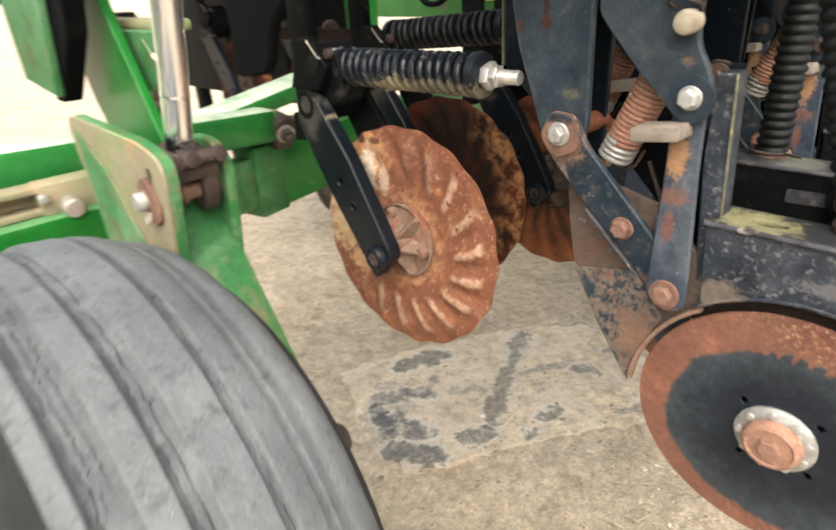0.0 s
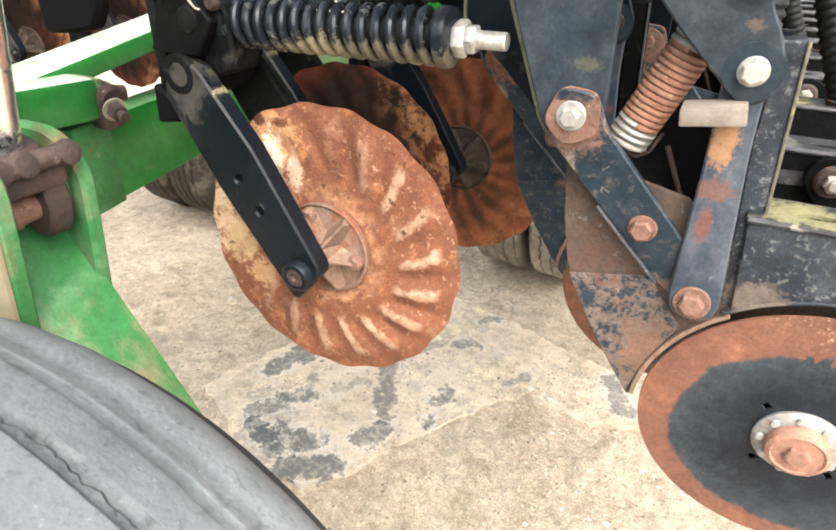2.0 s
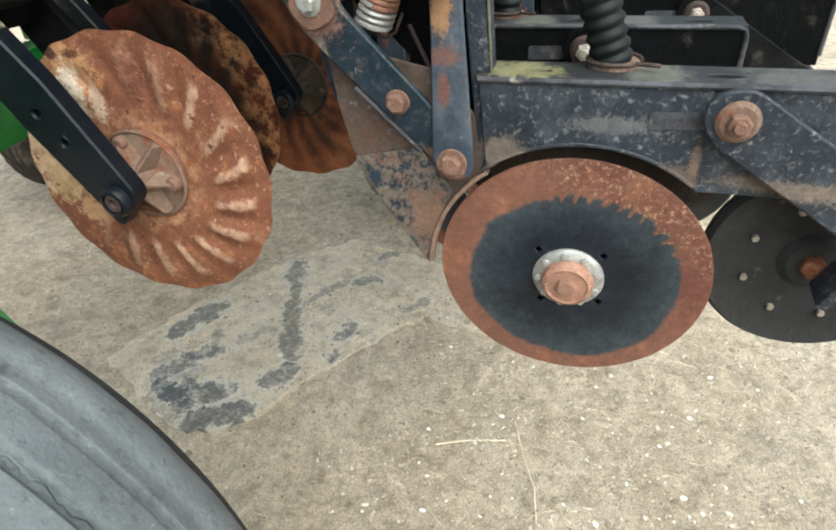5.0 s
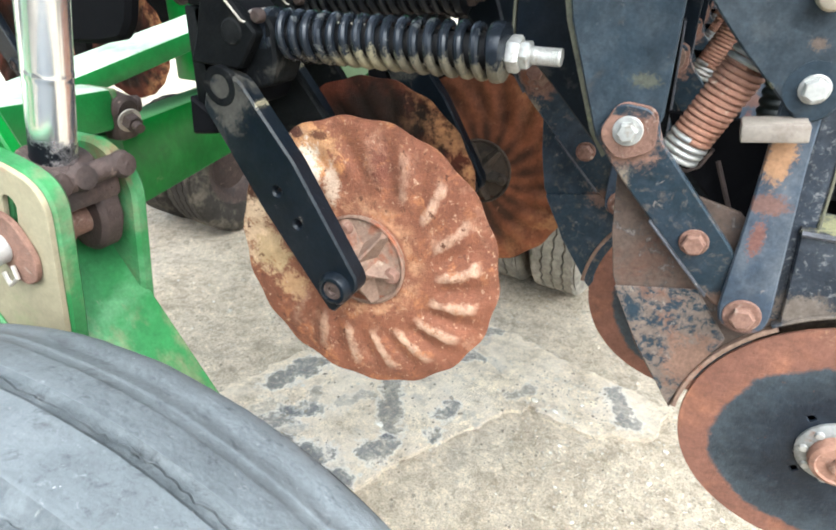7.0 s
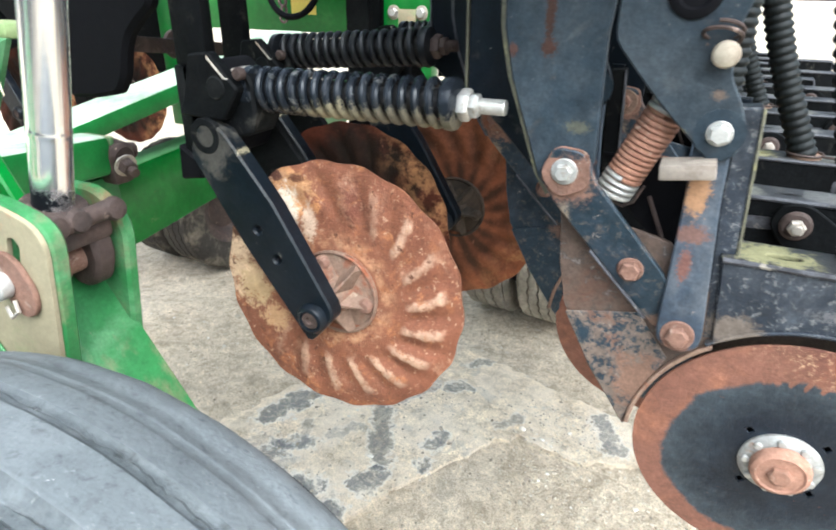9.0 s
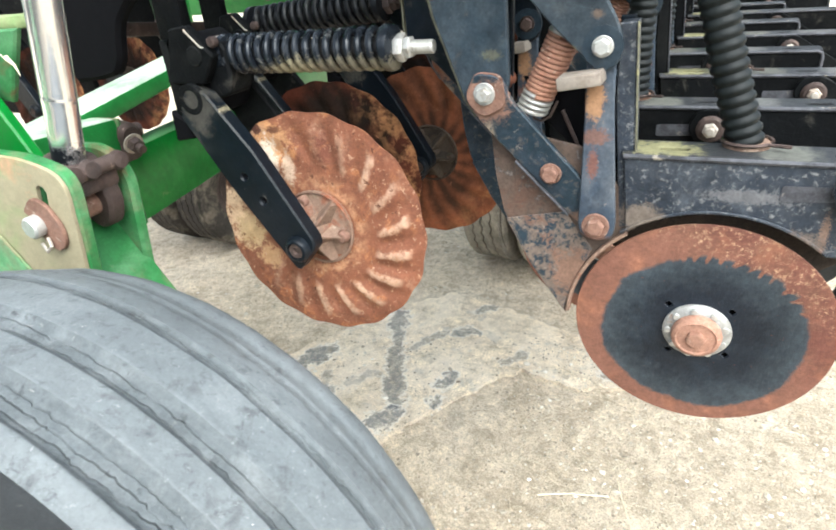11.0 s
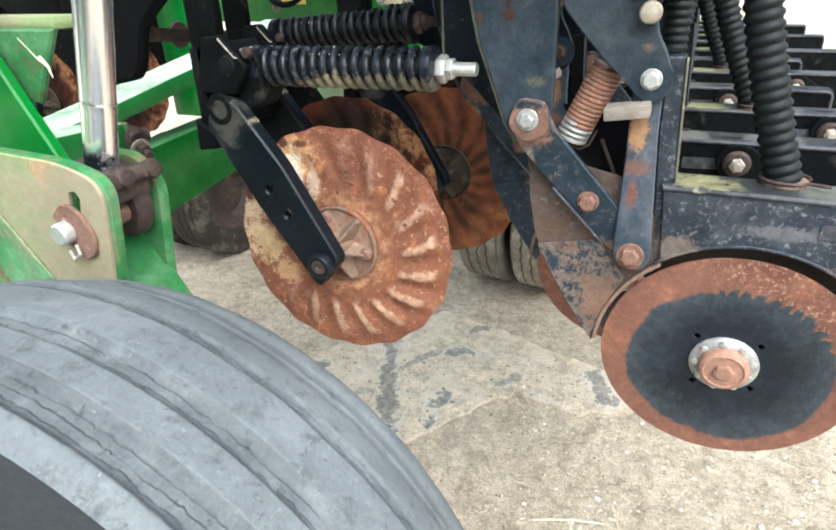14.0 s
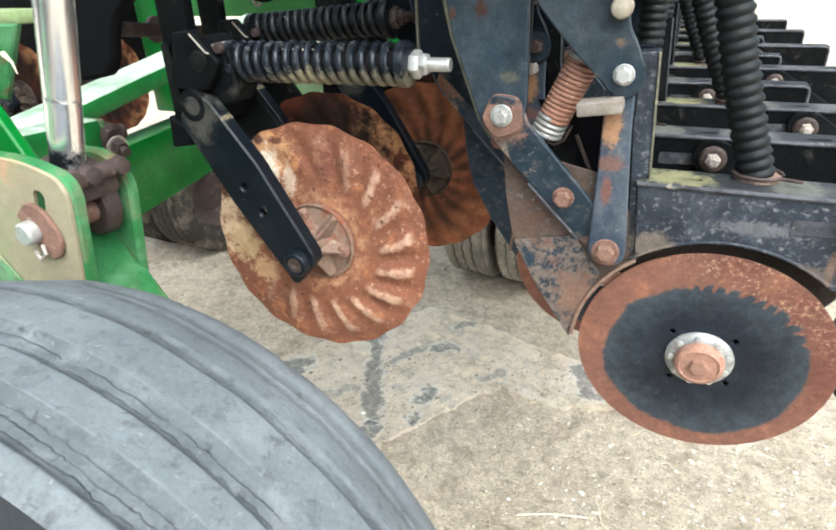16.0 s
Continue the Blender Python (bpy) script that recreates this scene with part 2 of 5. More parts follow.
M_COIL = layered("worn_black_spring_steel", (0.012, 0.015, 0.02), [((0.12, 0.12, 0.115), 40, 0.58, 0.1, 0.45, 0.3)], 0.22, 0.15, 0.12, 140, 5.0, 0.25, spots=[((0.12, -0.02, 0.514), (0.2, 0.08, 0.03), (0.12, 0.105, 0.075), 0.5), ((0.03, -0.02, 0.512), (0.055, 0.06, 0.03), (0.19, 0.165, 0.105), 0.6), ((0.17, -0.02, 0.506), (0.03, 0.05, 0.018), (0.2, 0.175, 0.115), 0.6)])
M_COIL_PLAIN = layered("black_spring_steel", (0.008, 0.009, 0.011), [((0.03, 0.03, 0.028), 30, 0.56, 0.15, 0.5, 0)], 0.35, 0.1, 0.12, 140, 5.0, 0.25)
M_COIL_DARK = layered("greasy_spring_core", (0.008, 0.008, 0.009), [((0.045, 0.04, 0.03), 9, 0.52, 0.2, 0.75, 0)], 0.6, 0, 0.3, 140, 5.0, 0.25)
M_RUST_COIL = layered("rusty_coil", (0.3, 0.155, 0.105), [((0.2, 0.085, 0.055), 30, 0.52, 0.15, 0.8, 0), ((0.46, 0.34, 0.26), 60, 0.58, 0.1, 0.8, 0)], 0.7, 0.1, 0.4, 220, 8.0, 0.25)
# Green paint whose upward faces carry sky glare in the colour, beside some dust
M_GREEN = layered("green_machine_paint", (0.004, 0.125, 0.015), [((0.03, 0.2, 0.045), 4, 0.5, 0.3, 0.4, 0), ((0.16, 0.18, 0.09), 14, 0.66, 0.1, 0.7, 0), ((0.12, 0.05, 0.03), 33, 0.69, 0.04, 0.8, 0)], 0.32, 0, 0.12, 40, 3.0, 0.2, coat=0.18, skylit_dust=((0.22, 0.42, 0.22), 0.45))
M_GREEN_SKYLIT = layered("dusty_green_paint", (0.02, 0.18, 0.04), [((0.03, 0.2, 0.045), 4, 0.5, 0.3, 0.4, 0), ((0.16, 0.18, 0.09), 14, 0.66, 0.1, 0.7, 0)], 0.3, 0, 0.12, 40, 3.0, 0.2, coat=0.18, skylit_dust=((0.6, 0.7, 0.55), 0.95))
M_GREEN_WORN = layered("worn_green_paint", (0.03, 0.15, 0.045), [((0.13, 0.28, 0.14), 5, 0.46, 0.2, 0.6, 0), ((0.19, 0.165, 0.1), 4, 0.53, 0.12, 0.7, 0), ((0.15, 0.075, 0.042), 7, 0.57, 0.1, 0.8, 0), ((0.2, 0.22, 0.14), 30, 0.63, 0.1, 0.7, 0)], 0.5, 0, 0.25, 90, 4.0, 0.25)
M_GREEN_MUD = layered("mud_coated_green_plate", (0.3, 0.26, 0.17), [((0.19, 0.26, 0.11), 4, 0.5, 0.16, 0.7, 0), ((0.42, 0.26, 0.16), 9, 0.6, 0.1, 0.8, 0), ((0.07, 0.28, 0.08), 13, 0.66, 0.05, 0.5, 0)], 0.65, 0, 0.25, 110, 4.0, 0.15)
M_CLEVIS = layered("greasy_rusty_casting", (0.055, 0.038, 0.033), [((0.1, 0.068, 0.057), 16, 0.52, 0.15, 0.7, 0), ((0.03, 0.026, 0.025), 10, 0.55, 0.15, 0.5, 0), ((0.3, 0.22, 0.18), 45, 0.62, 0.08, 0.8, 0)], 0.6, 0.1, 0.6, 160, 6.0, 0.3)
M_RUBBER = layered("weathered_grey_rubber", (0.118, 0.13, 0.136), [((0.185, 0.198, 0.203), 4, 0.46, 0.3, 0.6, 0), ((0.068, 0.073, 0.076), 26, 0.56, 0.14, 0.65, 0), ((0.075, 0.083, 0.088), 90, 0.56, 0.12, 0.65, 0), ((0.2, 0.21, 0.215), 160, 0.6, 0.08, 0.8, 0), ((0.5, 0.5, 0.49), 120, 0.7, 0.03, 0.8, 0)], 0.5, 0, 0.35, 170, 3.0, 0.16)
# Groove floors: rib rubber darkened, the grooves' shading in its colour
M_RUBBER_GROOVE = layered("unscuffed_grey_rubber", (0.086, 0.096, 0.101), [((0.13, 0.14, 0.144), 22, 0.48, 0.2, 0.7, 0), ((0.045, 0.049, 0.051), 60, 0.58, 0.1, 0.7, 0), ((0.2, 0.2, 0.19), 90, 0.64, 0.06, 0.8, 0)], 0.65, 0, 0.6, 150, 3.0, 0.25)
# Sidewall near black: dull rubber with that side's shade put in
M_RUBBER_SIDE = layered("dull_black_rubber", (0.024, 0.026, 0.028), [((0.05, 0.054, 0.056), 8, 0.52, 0.2, 0.8, 0), ((0.08, 0.08, 0.078), 70, 0.64, 0.08, 0.8, 0)], 0.75, 0, 0.4, 120, 4.0, 0.25, spec=0.3)
M_RUBBER_DARK = layered("dusty_black_rubber", (0.24, 0.215, 0.175), [((0.4, 0.36, 0.3), 6, 0.46, 0.2, 0.9, 0)], 0.85, 0, 0.4, 90, 4.0, 0.3)
M_RUBBER_MUD = layered("muddy_black_rubber", (0.035, 0.03, 0.025), [((0.13, 0.11, 0.085), 9, 0.5, 0.15, 0.9, 0)], 0.9, 0, 0.5, 90, 4.0, 0.3)
M_HOSE = layered("ribbed_black_plastic", (0.003, 0.0048, 0.005), [((0.011, 0.0145, 0.0145), 30, 0.5, 0.2, 0.75, 0)], 0.6, 0, 0.1, 120, 4.0, 0.25, spec=0.3)
M_WHEEL = layered("dusty_closing_wheel", (0.028, 0.028, 0.027), [((0.055, 0.053, 0.049), 9, 0.48, 0.25, 0.8, 0), ((0.11, 0.105, 0.095), 60, 0.62, 0.1, 0.85, 0)], 0.75, 0, 0.3, 120, 4.0, 0.25, spec=0.3)
M_SALMON = layered("salmon_rusty_cap", (0.31, 0.17, 0.12), [((0.2, 0.095, 0.065), 22, 0.54, 0.15, 0.8, 0), ((0.42, 0.31, 0.24), 55, 0.58, 0.1, 0.8, 0)], 0.7, 0, 0.5, 250, 9.0, 0.25)
M_PLASTIC = layered("black_plastic", (0.004, 0.004, 0.005), [((0.012, 0.012, 0.012), 8, 0.55, 0.2, 0.6, 0)], 0.75, 0, 0.1, 90, 4.0, 0.2, spec=0.08)
M_CREAM = layered("cream_cap", (0.36, 0.31, 0.24), [((0.2, 0.15, 0.11), 30, 0.52, 0.15, 0.7, 0)], 0.5, 0, 0.2, 160, 9.0, 0.15)
M_TAB = layered("dirty_steel_tab", (0.25, 0.215, 0.18), [((0.17, 0.135, 0.11), 22, 0.52, 0.15, 0.8, 0), (RUST, 30, 0.66, 0.06, 0.8, 0)], 0.7, 0.1, 0.3, 160, 9.0, 0.15)
M_YELLOW = layered("yellow_sticker", (0.75, 0.6, 0.13), [((0.6, 0.5, 0.2), 20, 0.55, 0.2, 0.5, 0)], 0.4, 0, 0.0, 60, 5.0, 0.08)
M_DIM_WALL = layered("dark_weathered_boards", (0.05, 0.045, 0.04), [((0.09, 0.08, 0.07), 2, 0.5, 0.2, 0.9, 0)], 0.9, 0, 0.2, 20, 1.0, 0.3)
M_STRAW = layered("straw", (0.66, 0.58, 0.42), [], 0.7, 0, 0.1, 200, 20.0, 0.2)


def crest_wear_light(n, lk, co, noise_at, ramp, mix, base, rough):
    """The crests of the flutes are worn pale; painted light on the lower right adds to it."""
    sep = n.new("ShaderNodeSeparateXYZ")
    lk(co.outputs["Object"], sep.inputs[0])

    def op(kind, a, b=None, c=None):
        x = n.new("ShaderNodeMath")
        x.operation = kind
        for k, v in enumerate((a, b, c)):
            if isinstance(v, bpy.types.NodeSocket):
                lk(v, x.inputs[k])
            elif v is not None:
                x.inputs[k].default_value = v
        return x.outputs[0]

    x, z = sep.outputs["X"], sep.outputs["Z"]
    r = op("SQRT", op("ADD", op("MULTIPLY", x, x), op("MULTIPLY", z, z)))
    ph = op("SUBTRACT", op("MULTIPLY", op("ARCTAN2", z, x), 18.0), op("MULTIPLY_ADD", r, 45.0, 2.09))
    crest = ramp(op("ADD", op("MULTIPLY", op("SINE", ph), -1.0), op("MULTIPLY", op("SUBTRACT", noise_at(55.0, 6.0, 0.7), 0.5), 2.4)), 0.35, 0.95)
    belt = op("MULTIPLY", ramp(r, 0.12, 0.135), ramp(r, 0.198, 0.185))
    # Keeps the pale crests to the lower right, the side drawn as lit
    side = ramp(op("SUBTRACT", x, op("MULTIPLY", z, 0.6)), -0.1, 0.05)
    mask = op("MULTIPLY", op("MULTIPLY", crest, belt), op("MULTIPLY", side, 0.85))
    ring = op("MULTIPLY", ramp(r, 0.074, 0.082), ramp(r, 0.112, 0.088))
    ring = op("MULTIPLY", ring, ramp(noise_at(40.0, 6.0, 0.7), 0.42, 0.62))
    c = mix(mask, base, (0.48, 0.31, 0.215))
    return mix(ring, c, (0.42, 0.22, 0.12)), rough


M_RUST_DISC = layered("rusty_steel", (0.175, 0.066, 0.036), [((0.115, 0.042, 0.024), 6, 0.54, 0.16, 0.8, 0), ((0.33, 0.135, 0.06), 26, 0.57, 0.1, 0.75, 0), ((0.38, 0.22, 0.13), 110, 0.6, 0.07, 0.75, 0), ((0.075, 0.03, 0.02), 70, 0.62, 0.08, 0.8, 0)], 0.66, 0, 0.6, 260, 4.0, 0.26, radial=crest_wear_light, spots=[
    ((-0.13, 0, 0.14), (0.1, 0.2, 0.07), (0.46, 0.21, 0.085), 0.8), ((-0.1, 0, 0.17), (0.07, 0.2, 0.035), (0.4, 0.21, 0.1), 0.8), ((-0.14, 0, 0.15), (0.03, 0.2, 0.02), (0.09, 0.035, 0.018), 0.8), ((-0.07, 0, 0.185), (0.02, 0.2, 0.008), (0.1, 0.04, 0.02), 0.8), ((-0.2, 0, 0.055), (0.014, 0.2, 0.012), (0.12, 0.05, 0.025), 0.8), ((-0.175, 0, 0.075), (0.02, 0.2, 0.01), (0.13, 0.055, 0.028), 0.8), ((-0.195, 0, 0.03), (0.035, 0.2, 0.09), (0.6, 0.42, 0.27), 0.8), ((-0.165, 0, -0.02), (0.04, 0.2, 0.05), (0.42, 0.29, 0.16), 0.8),
    ((-0.125, 0, -0.075), (0.035, 0.2, 0.03), (0.4, 0.24, 0.13), 0.8), ((-0.09, 0, 0.125), (0.026, 0.2, 0.055), (0.58, 0.5, 0.4), 0.7), ((-0.05, 0, 0.115), (0.016, 0.2, 0.04), (0.46, 0.33, 0.24), 0.7), ((-0.115, 0, 0.185), (0.025, 0.2, 0.014), (0.07, 0.028, 0.018), 0.8),
    ((0.03, 0, 0.16), (0.02, 0.2, 0.04), (0.14, 0.05, 0.03), 0.8), ((-0.2, 0, 0.085), (0.018, 0.2, 0.03), (0.09, 0.035, 0.018), 0.8)], over=[((0.32, 0.175, 0.11), 19, 0.56, 0.2), ((0.25, 0.1, 0.045), 34, 0.57, 0.1), ((0.42, 0.27, 0.18), 95, 0.6, 0.06), ((0.085, 0.03, 0.014), 62, 0.6, 0.05)])


def grime_and_shade(n, lk, co, noise_at, ramp, mix, base, rough, crest_colour=(0.07, 0.02, 0.0115), smeared=0.8):
    """Shade and greasy black painted into the flutes and one smear, rust on the crests, orange flakes towards the rim.
    """
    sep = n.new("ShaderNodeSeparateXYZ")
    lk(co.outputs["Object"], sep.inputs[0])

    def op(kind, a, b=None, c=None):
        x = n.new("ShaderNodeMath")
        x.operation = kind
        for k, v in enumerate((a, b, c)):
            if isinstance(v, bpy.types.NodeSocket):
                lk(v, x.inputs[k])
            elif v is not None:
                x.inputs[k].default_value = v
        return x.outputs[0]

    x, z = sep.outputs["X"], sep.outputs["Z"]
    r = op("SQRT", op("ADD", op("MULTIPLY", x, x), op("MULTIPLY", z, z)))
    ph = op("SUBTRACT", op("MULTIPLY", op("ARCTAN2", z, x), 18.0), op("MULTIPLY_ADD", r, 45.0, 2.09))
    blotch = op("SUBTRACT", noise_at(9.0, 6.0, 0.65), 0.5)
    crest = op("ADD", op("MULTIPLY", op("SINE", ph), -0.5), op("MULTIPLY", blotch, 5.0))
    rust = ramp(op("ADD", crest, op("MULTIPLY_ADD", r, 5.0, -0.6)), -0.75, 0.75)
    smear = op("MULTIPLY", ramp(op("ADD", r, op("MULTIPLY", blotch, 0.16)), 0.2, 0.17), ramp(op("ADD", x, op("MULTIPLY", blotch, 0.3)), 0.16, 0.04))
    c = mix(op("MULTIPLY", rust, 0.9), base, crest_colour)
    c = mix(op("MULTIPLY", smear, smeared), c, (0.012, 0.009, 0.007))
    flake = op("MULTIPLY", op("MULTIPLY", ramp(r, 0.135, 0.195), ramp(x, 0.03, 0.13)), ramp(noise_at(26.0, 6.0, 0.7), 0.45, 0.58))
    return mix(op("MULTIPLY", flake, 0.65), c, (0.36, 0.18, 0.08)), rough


# Rust of the coulters further back: grime with their shade painted in
M_RUST_SHADED = layered("grimy_rusty_steel", (0.018, 0.009, 0.006), [((0.006, 0.005, 0.005), 6, 0.56, 0.12, 0.6, 0), ((0.2, 0.09, 0.05), 30, 0.64, 0.06, 0.8, 0)], 0.65, 0, 0.6, 260, 4.0, 0.3, radial=grime_and_shade, spec=0.08)
M_RUST_MID = layered("grooved_rusty_steel", (0.062, 0.027, 0.016), [((0.2, 0.09, 0.05), 30, 0.64, 0.06, 0.8, 0)], 0.65, 0, 0.6, 260, 4.0, 0.3, radial=functools.partial(grime_and_shade, crest_colour=(0.23, 0.078, 0.036), smeared=0.2), spec=0.15)


def disc_paint(n, lk, co, noise_at, ramp, mix, base, rough):
    """Dark paint left round the hub, with a ragged, toothed border, over rust."""
    sep = n.new("ShaderNodeSeparateXYZ")
    lk(co.outputs["Object"], sep.inputs[0])

    def op(kind, a, b=None):
        x = n.new("ShaderNodeMath")
        x.operation = kind
        for k, v in enumerate((a, b)):
            if isinstance(v, bpy.types.NodeSocket):
                lk(v, x.inputs[k])
            elif v is not None:
                x.inputs[k].default_value = v
        return x.outputs[0]

    x, z = op("SUBTRACT", sep.outputs["X"], 0.004), op("ADD", sep.outputs["Z"], 0.012)
    r = op("SQRT", op("ADD", op("MULTIPLY", x, x), op("MULTIPLY", z, z)))
    turn = op("ARCTAN2", sep.outputs["Z"], sep.outputs["X"])
    comb = ramp(op("SINE", op("ADD", op("MULTIPLY", turn, 44.0), op("MULTIPLY", noise_at(14.0, 3.0), 16.0))), 0.0, 0.8)
    upper = op("MULTIPLY", ramp(op("ADD", sep.outputs["Z"], op("MULTIPLY", sep.outputs["X"], 0.15)), 0.02, 0.11), ramp(sep.outputs["X"], -0.06, 0.0))
    teeth = op("MULTIPLY", comb, op("MULTIPLY", upper, ramp(noise_at(16.0, 2.0), 0.34, 0.6)))
    wob = op("ADD", op("MULTIPLY", op("SUBTRACT", noise_at(9.0, 3.0), 0.5), 0.03), op("MULTIPLY", op("SUBTRACT", noise_at(90.0, 6.0, 0.75), 0.5), 0.016))
    edge = op("ADD", op("ADD", r, wob), op("MULTIPLY", teeth, 0.019))
    mask = ramp(edge, 0.1485, 0.1425)
    rubbed = op("MULTIPLY", ramp(op("ADD", edge, op("MULTIPLY", op("SUBTRACT", noise_at(60.0, 7.0, 0.7), 0.5), 0.13)), 0.085, 0.15), 0.75)
    flake = op("MULTIPLY", ramp(op("ADD", op("MULTIPLY", x, 0.55), z), 0.12, 0.165), ramp(noise_at(150.0, 8.0, 0.85), 0.53, 0.62))
    deep = op("MULTIPLY", ramp(op("ADD", op("MULTIPLY", x, 1.4), z), 0.13, 0.21), ramp(noise_at(20.0, 5.0), 0.36, 0.56))
    base = mix(flake, mix(deep, base, (0.14, 0.055, 0.04)), (0.52, 0.33, 0.2))
    return mix(mask, mix(ramp(noise_at(9.0, 5.0), 0.62, 0.36), mix(ramp(noise_at(22.0, 7.0), 0.5, 0.7), base, (0.3, 0.13, 0.075)), base), mix(rubbed, mix(ramp(noise_at(14.0, 7.0), 0.5, 0.8), (0.0095, 0.0135, 0.021), (0.03, 0.042, 0.056)), (0.052, 0.066, 0.076))), mix(mask, rough, 0.45, "FLOAT")


M_OPENER = layered("half_painted_rusty_disc", (0.175, 0.08, 0.055), [], 0.62, 0, 0.35, 220, 6.0, 0.26, radial=disc_paint, over=[((0.12, 0.05, 0.032), 150, 0.64, 0.05)])


# oil runs on the bare slab: from x, y to x, y, half width, strength
STAINS = [(-1.3, 1.15, -1.1, 1.1, 0.1, 0.5), (-1.42, 1.3, -1.3, 1.22, 0.07, 0.4), (-1.51, 1.45, -1.42, 1.64, 0.045, 0.9), (-1.414, 1.212, -1.347, 1.315, 0.04, 0.75), (-1.362, 1.338, -1.278, 1.394, 0.035, 0.75), (-1.294, 1.163, -1.162, 1.194, 0.055, 0.85), (-1.374, 1.186, -1.213, 1.119, 0.035, 0.7), (-1.15, 1.07, -1.03, 1.13, 0.05, 0.85),
          (-1.25, 1.99, -0.987, 1.405, 0.036, 0.8), (-1.0, 1.29, -0.966, 1.345, 0.045, 0.9), (-0.85, 1.62, -0.845, 1.58, 0.032, 0.9), (-0.85, 1.475, -0.829, 1.493, 0.026, 0.9), (-0.658, 1.797, -0.619, 1.851, 0.028, 0.6), (-0.3, 1.992, -0.235, 1.86, 0.045, 0.85),
          (-0.919, 1.93, -0.864, 1.976, 0.03, 0.85), (-0.886, 2.153, -0.84, 2.193, 0.03, 0.8), (-1.059, 1.777, -0.997, 1.912, 0.022, 0.6), (-1.217, 1.459, -1.133, 1.548, 0.02, 0.45), (-1.333, 1.483, -1.298, 1.373, 0.024, 0.5)]


def ground_material(name, stained):
    m = bpy.data.materials.new(name)
    m.use_nodes = True
    n, lk = m.node_tree.nodes, m.node_tree.links.new
    shader = n["Principled BSDF"]
    co = n.new("ShaderNodeTexCoord")

    def noise_at(scale, detail=8.0, roughness=0.65, distort=0.0):
        x = n.new("ShaderNodeTexNoise")
        x.inputs["Scale"].default_value, x.inputs["Detail"].default_value = scale, detail
        x.inputs["Roughness"].default_value, x.inputs["Distortion"].default_value = roughness, distort
        lk(co.outputs["Object"], x.inputs["Vector"])
        return x.outputs["Fac"]

    def ramp(fac, stops):
        r = n.new("ShaderNodeValToRGB")
        while len(r.color_ramp.elements) < len(stops):
            r.color_ramp.elements.new(0.5)
        for e, (p, c) in zip(r.color_ramp.elements, stops):
            e.position, e.color = p, (*c, 1.0)
        lk(fac, r.inputs[0])
        return r.outputs[0]

    def mix(fac, a, b, blend="MIX"):
        x = n.new("ShaderNodeMix")
        x.data_type, x.blend_type = "RGBA", blend
        for socket, v in ((x.inputs[0], fac), (x.inputs[6], a), (x.inputs[7], b)):
            if isinstance(v, bpy.types.NodeSocket):
                lk(v, socket)
            elif isinstance(v, tuple):
                socket.default_value = (*v, 1.0)
            else:
                socket.default_value = v
        return x.outputs[2]

    base = ramp(noise_at(1.6), [(0.3, (0.49, 0.412, 0.302)), (0.5, (0.6, 0.515, 0.395)), (0.72, (0.68, 0.603, 0.482))])
    fine = ramp(noise_at(60.0, 8.0, 0.8), [(0.3, (0.6, 0.57, 0.52)), (0.45, (0.93, 0.92, 0.91)), (0.57, (1.05, 1.04, 1.03)), (0.66, (1.35, 1.33, 1.31))])
    colour = mix(1.0, base, fine, "MULTIPLY")
    middle = ramp(noise_at(8.0, 6.0, 0.7, 0.8), [(0.34, (0.74, 0.72, 0.69)), (0.5, (1.0, 1.0, 1.0)), (0.66, (1.13, 1.13, 1.13))])
    colour = mix(1.0, colour, middle, "MULTIPLY")
    lumps = ramp(noise_at(22.0, 5.0, 0.7, 0.5), [(0.36, (0.76, 0.73, 0.69)), (0.5, (1.0, 1.0, 1.0)), (0.64, (1.14, 1.14, 1.13))])
    colour = mix(1.0, colour, lumps, "MULTIPLY")
    colour = mix(1.0, colour, ramp(noise_at(180.0, 4.0, 0.8), [(0.34, (0.64, 0.62, 0.59)), (0.5, (1.0, 1.0, 1.0)), (0.66, (1.38, 1.37, 1.35))]), "MULTIPLY")
    specks = n.new("ShaderNodeTexVoronoi")
    specks.inputs["Scale"].default_value = 70.0
    lk(co.outputs["Object"], specks.inputs["Vector"])
    colour = mix(ramp(specks.outputs["Distance"], [(0.0, (0.5,) * 3), (0.14, (0.0,) * 3)]), colour, (0.55, 0.51, 0.45))
    stain = ramp(noise_at(2.3 if not stained else 9.0, 6.0, 0.6, 0.6), [(0.62 if not stained else 0.58, (0.0,) * 3), (0.72 if not stained else 0.66, (0.5,) * 3)])
    colour = mix(stain, colour, (0.26, 0.225, 0.185) if not stained else (0.3, 0.29, 0.265))
    if stained:
        colour = mix(ramp(noise_at(5.0, 7.0, 0.7, 0.5), [(0.42, (0.0,) * 3), (0.6, (0.6,) * 3)]), colour, (0.7, 0.615, 0.505))
        mottle = ramp(noise_at(42.0, 8.0, 0.78, 0.6), [(0.33, (0.2,) * 3), (0.53, (0.95,) * 3)])
        colour = mix(1.0, colour, (1.24, 1.24, 1.23), "MULTIPLY")
        # crooked borders: the place is shifted by noise before the runs are drawn
        def vec(kind, a, b, out=0):
            x = n.new("ShaderNodeVectorMath")
            x.operation = kind
            for k, v in enumerate((a, b)):
                if isinstance(v, bpy.types.NodeSocket):
                    lk(v, x.inputs[k])
                elif v is not None:
                    x.inputs[k].default_value = v
            return x.outputs[out]

        def warp(at, scale, size):
            x = n.new("ShaderNodeTexNoise")
            x.inputs["Scale"].default_value, x.inputs["Detail"].default_value = scale, 5.0
            lk(co.outputs["Object"], x.inputs["Vector"])
            return vec("ADD", at, vec("MULTIPLY", vec("SUBTRACT", x.outputs["Color"], (0.5, 0.5, 0.5)), (size, size, 0.0)))

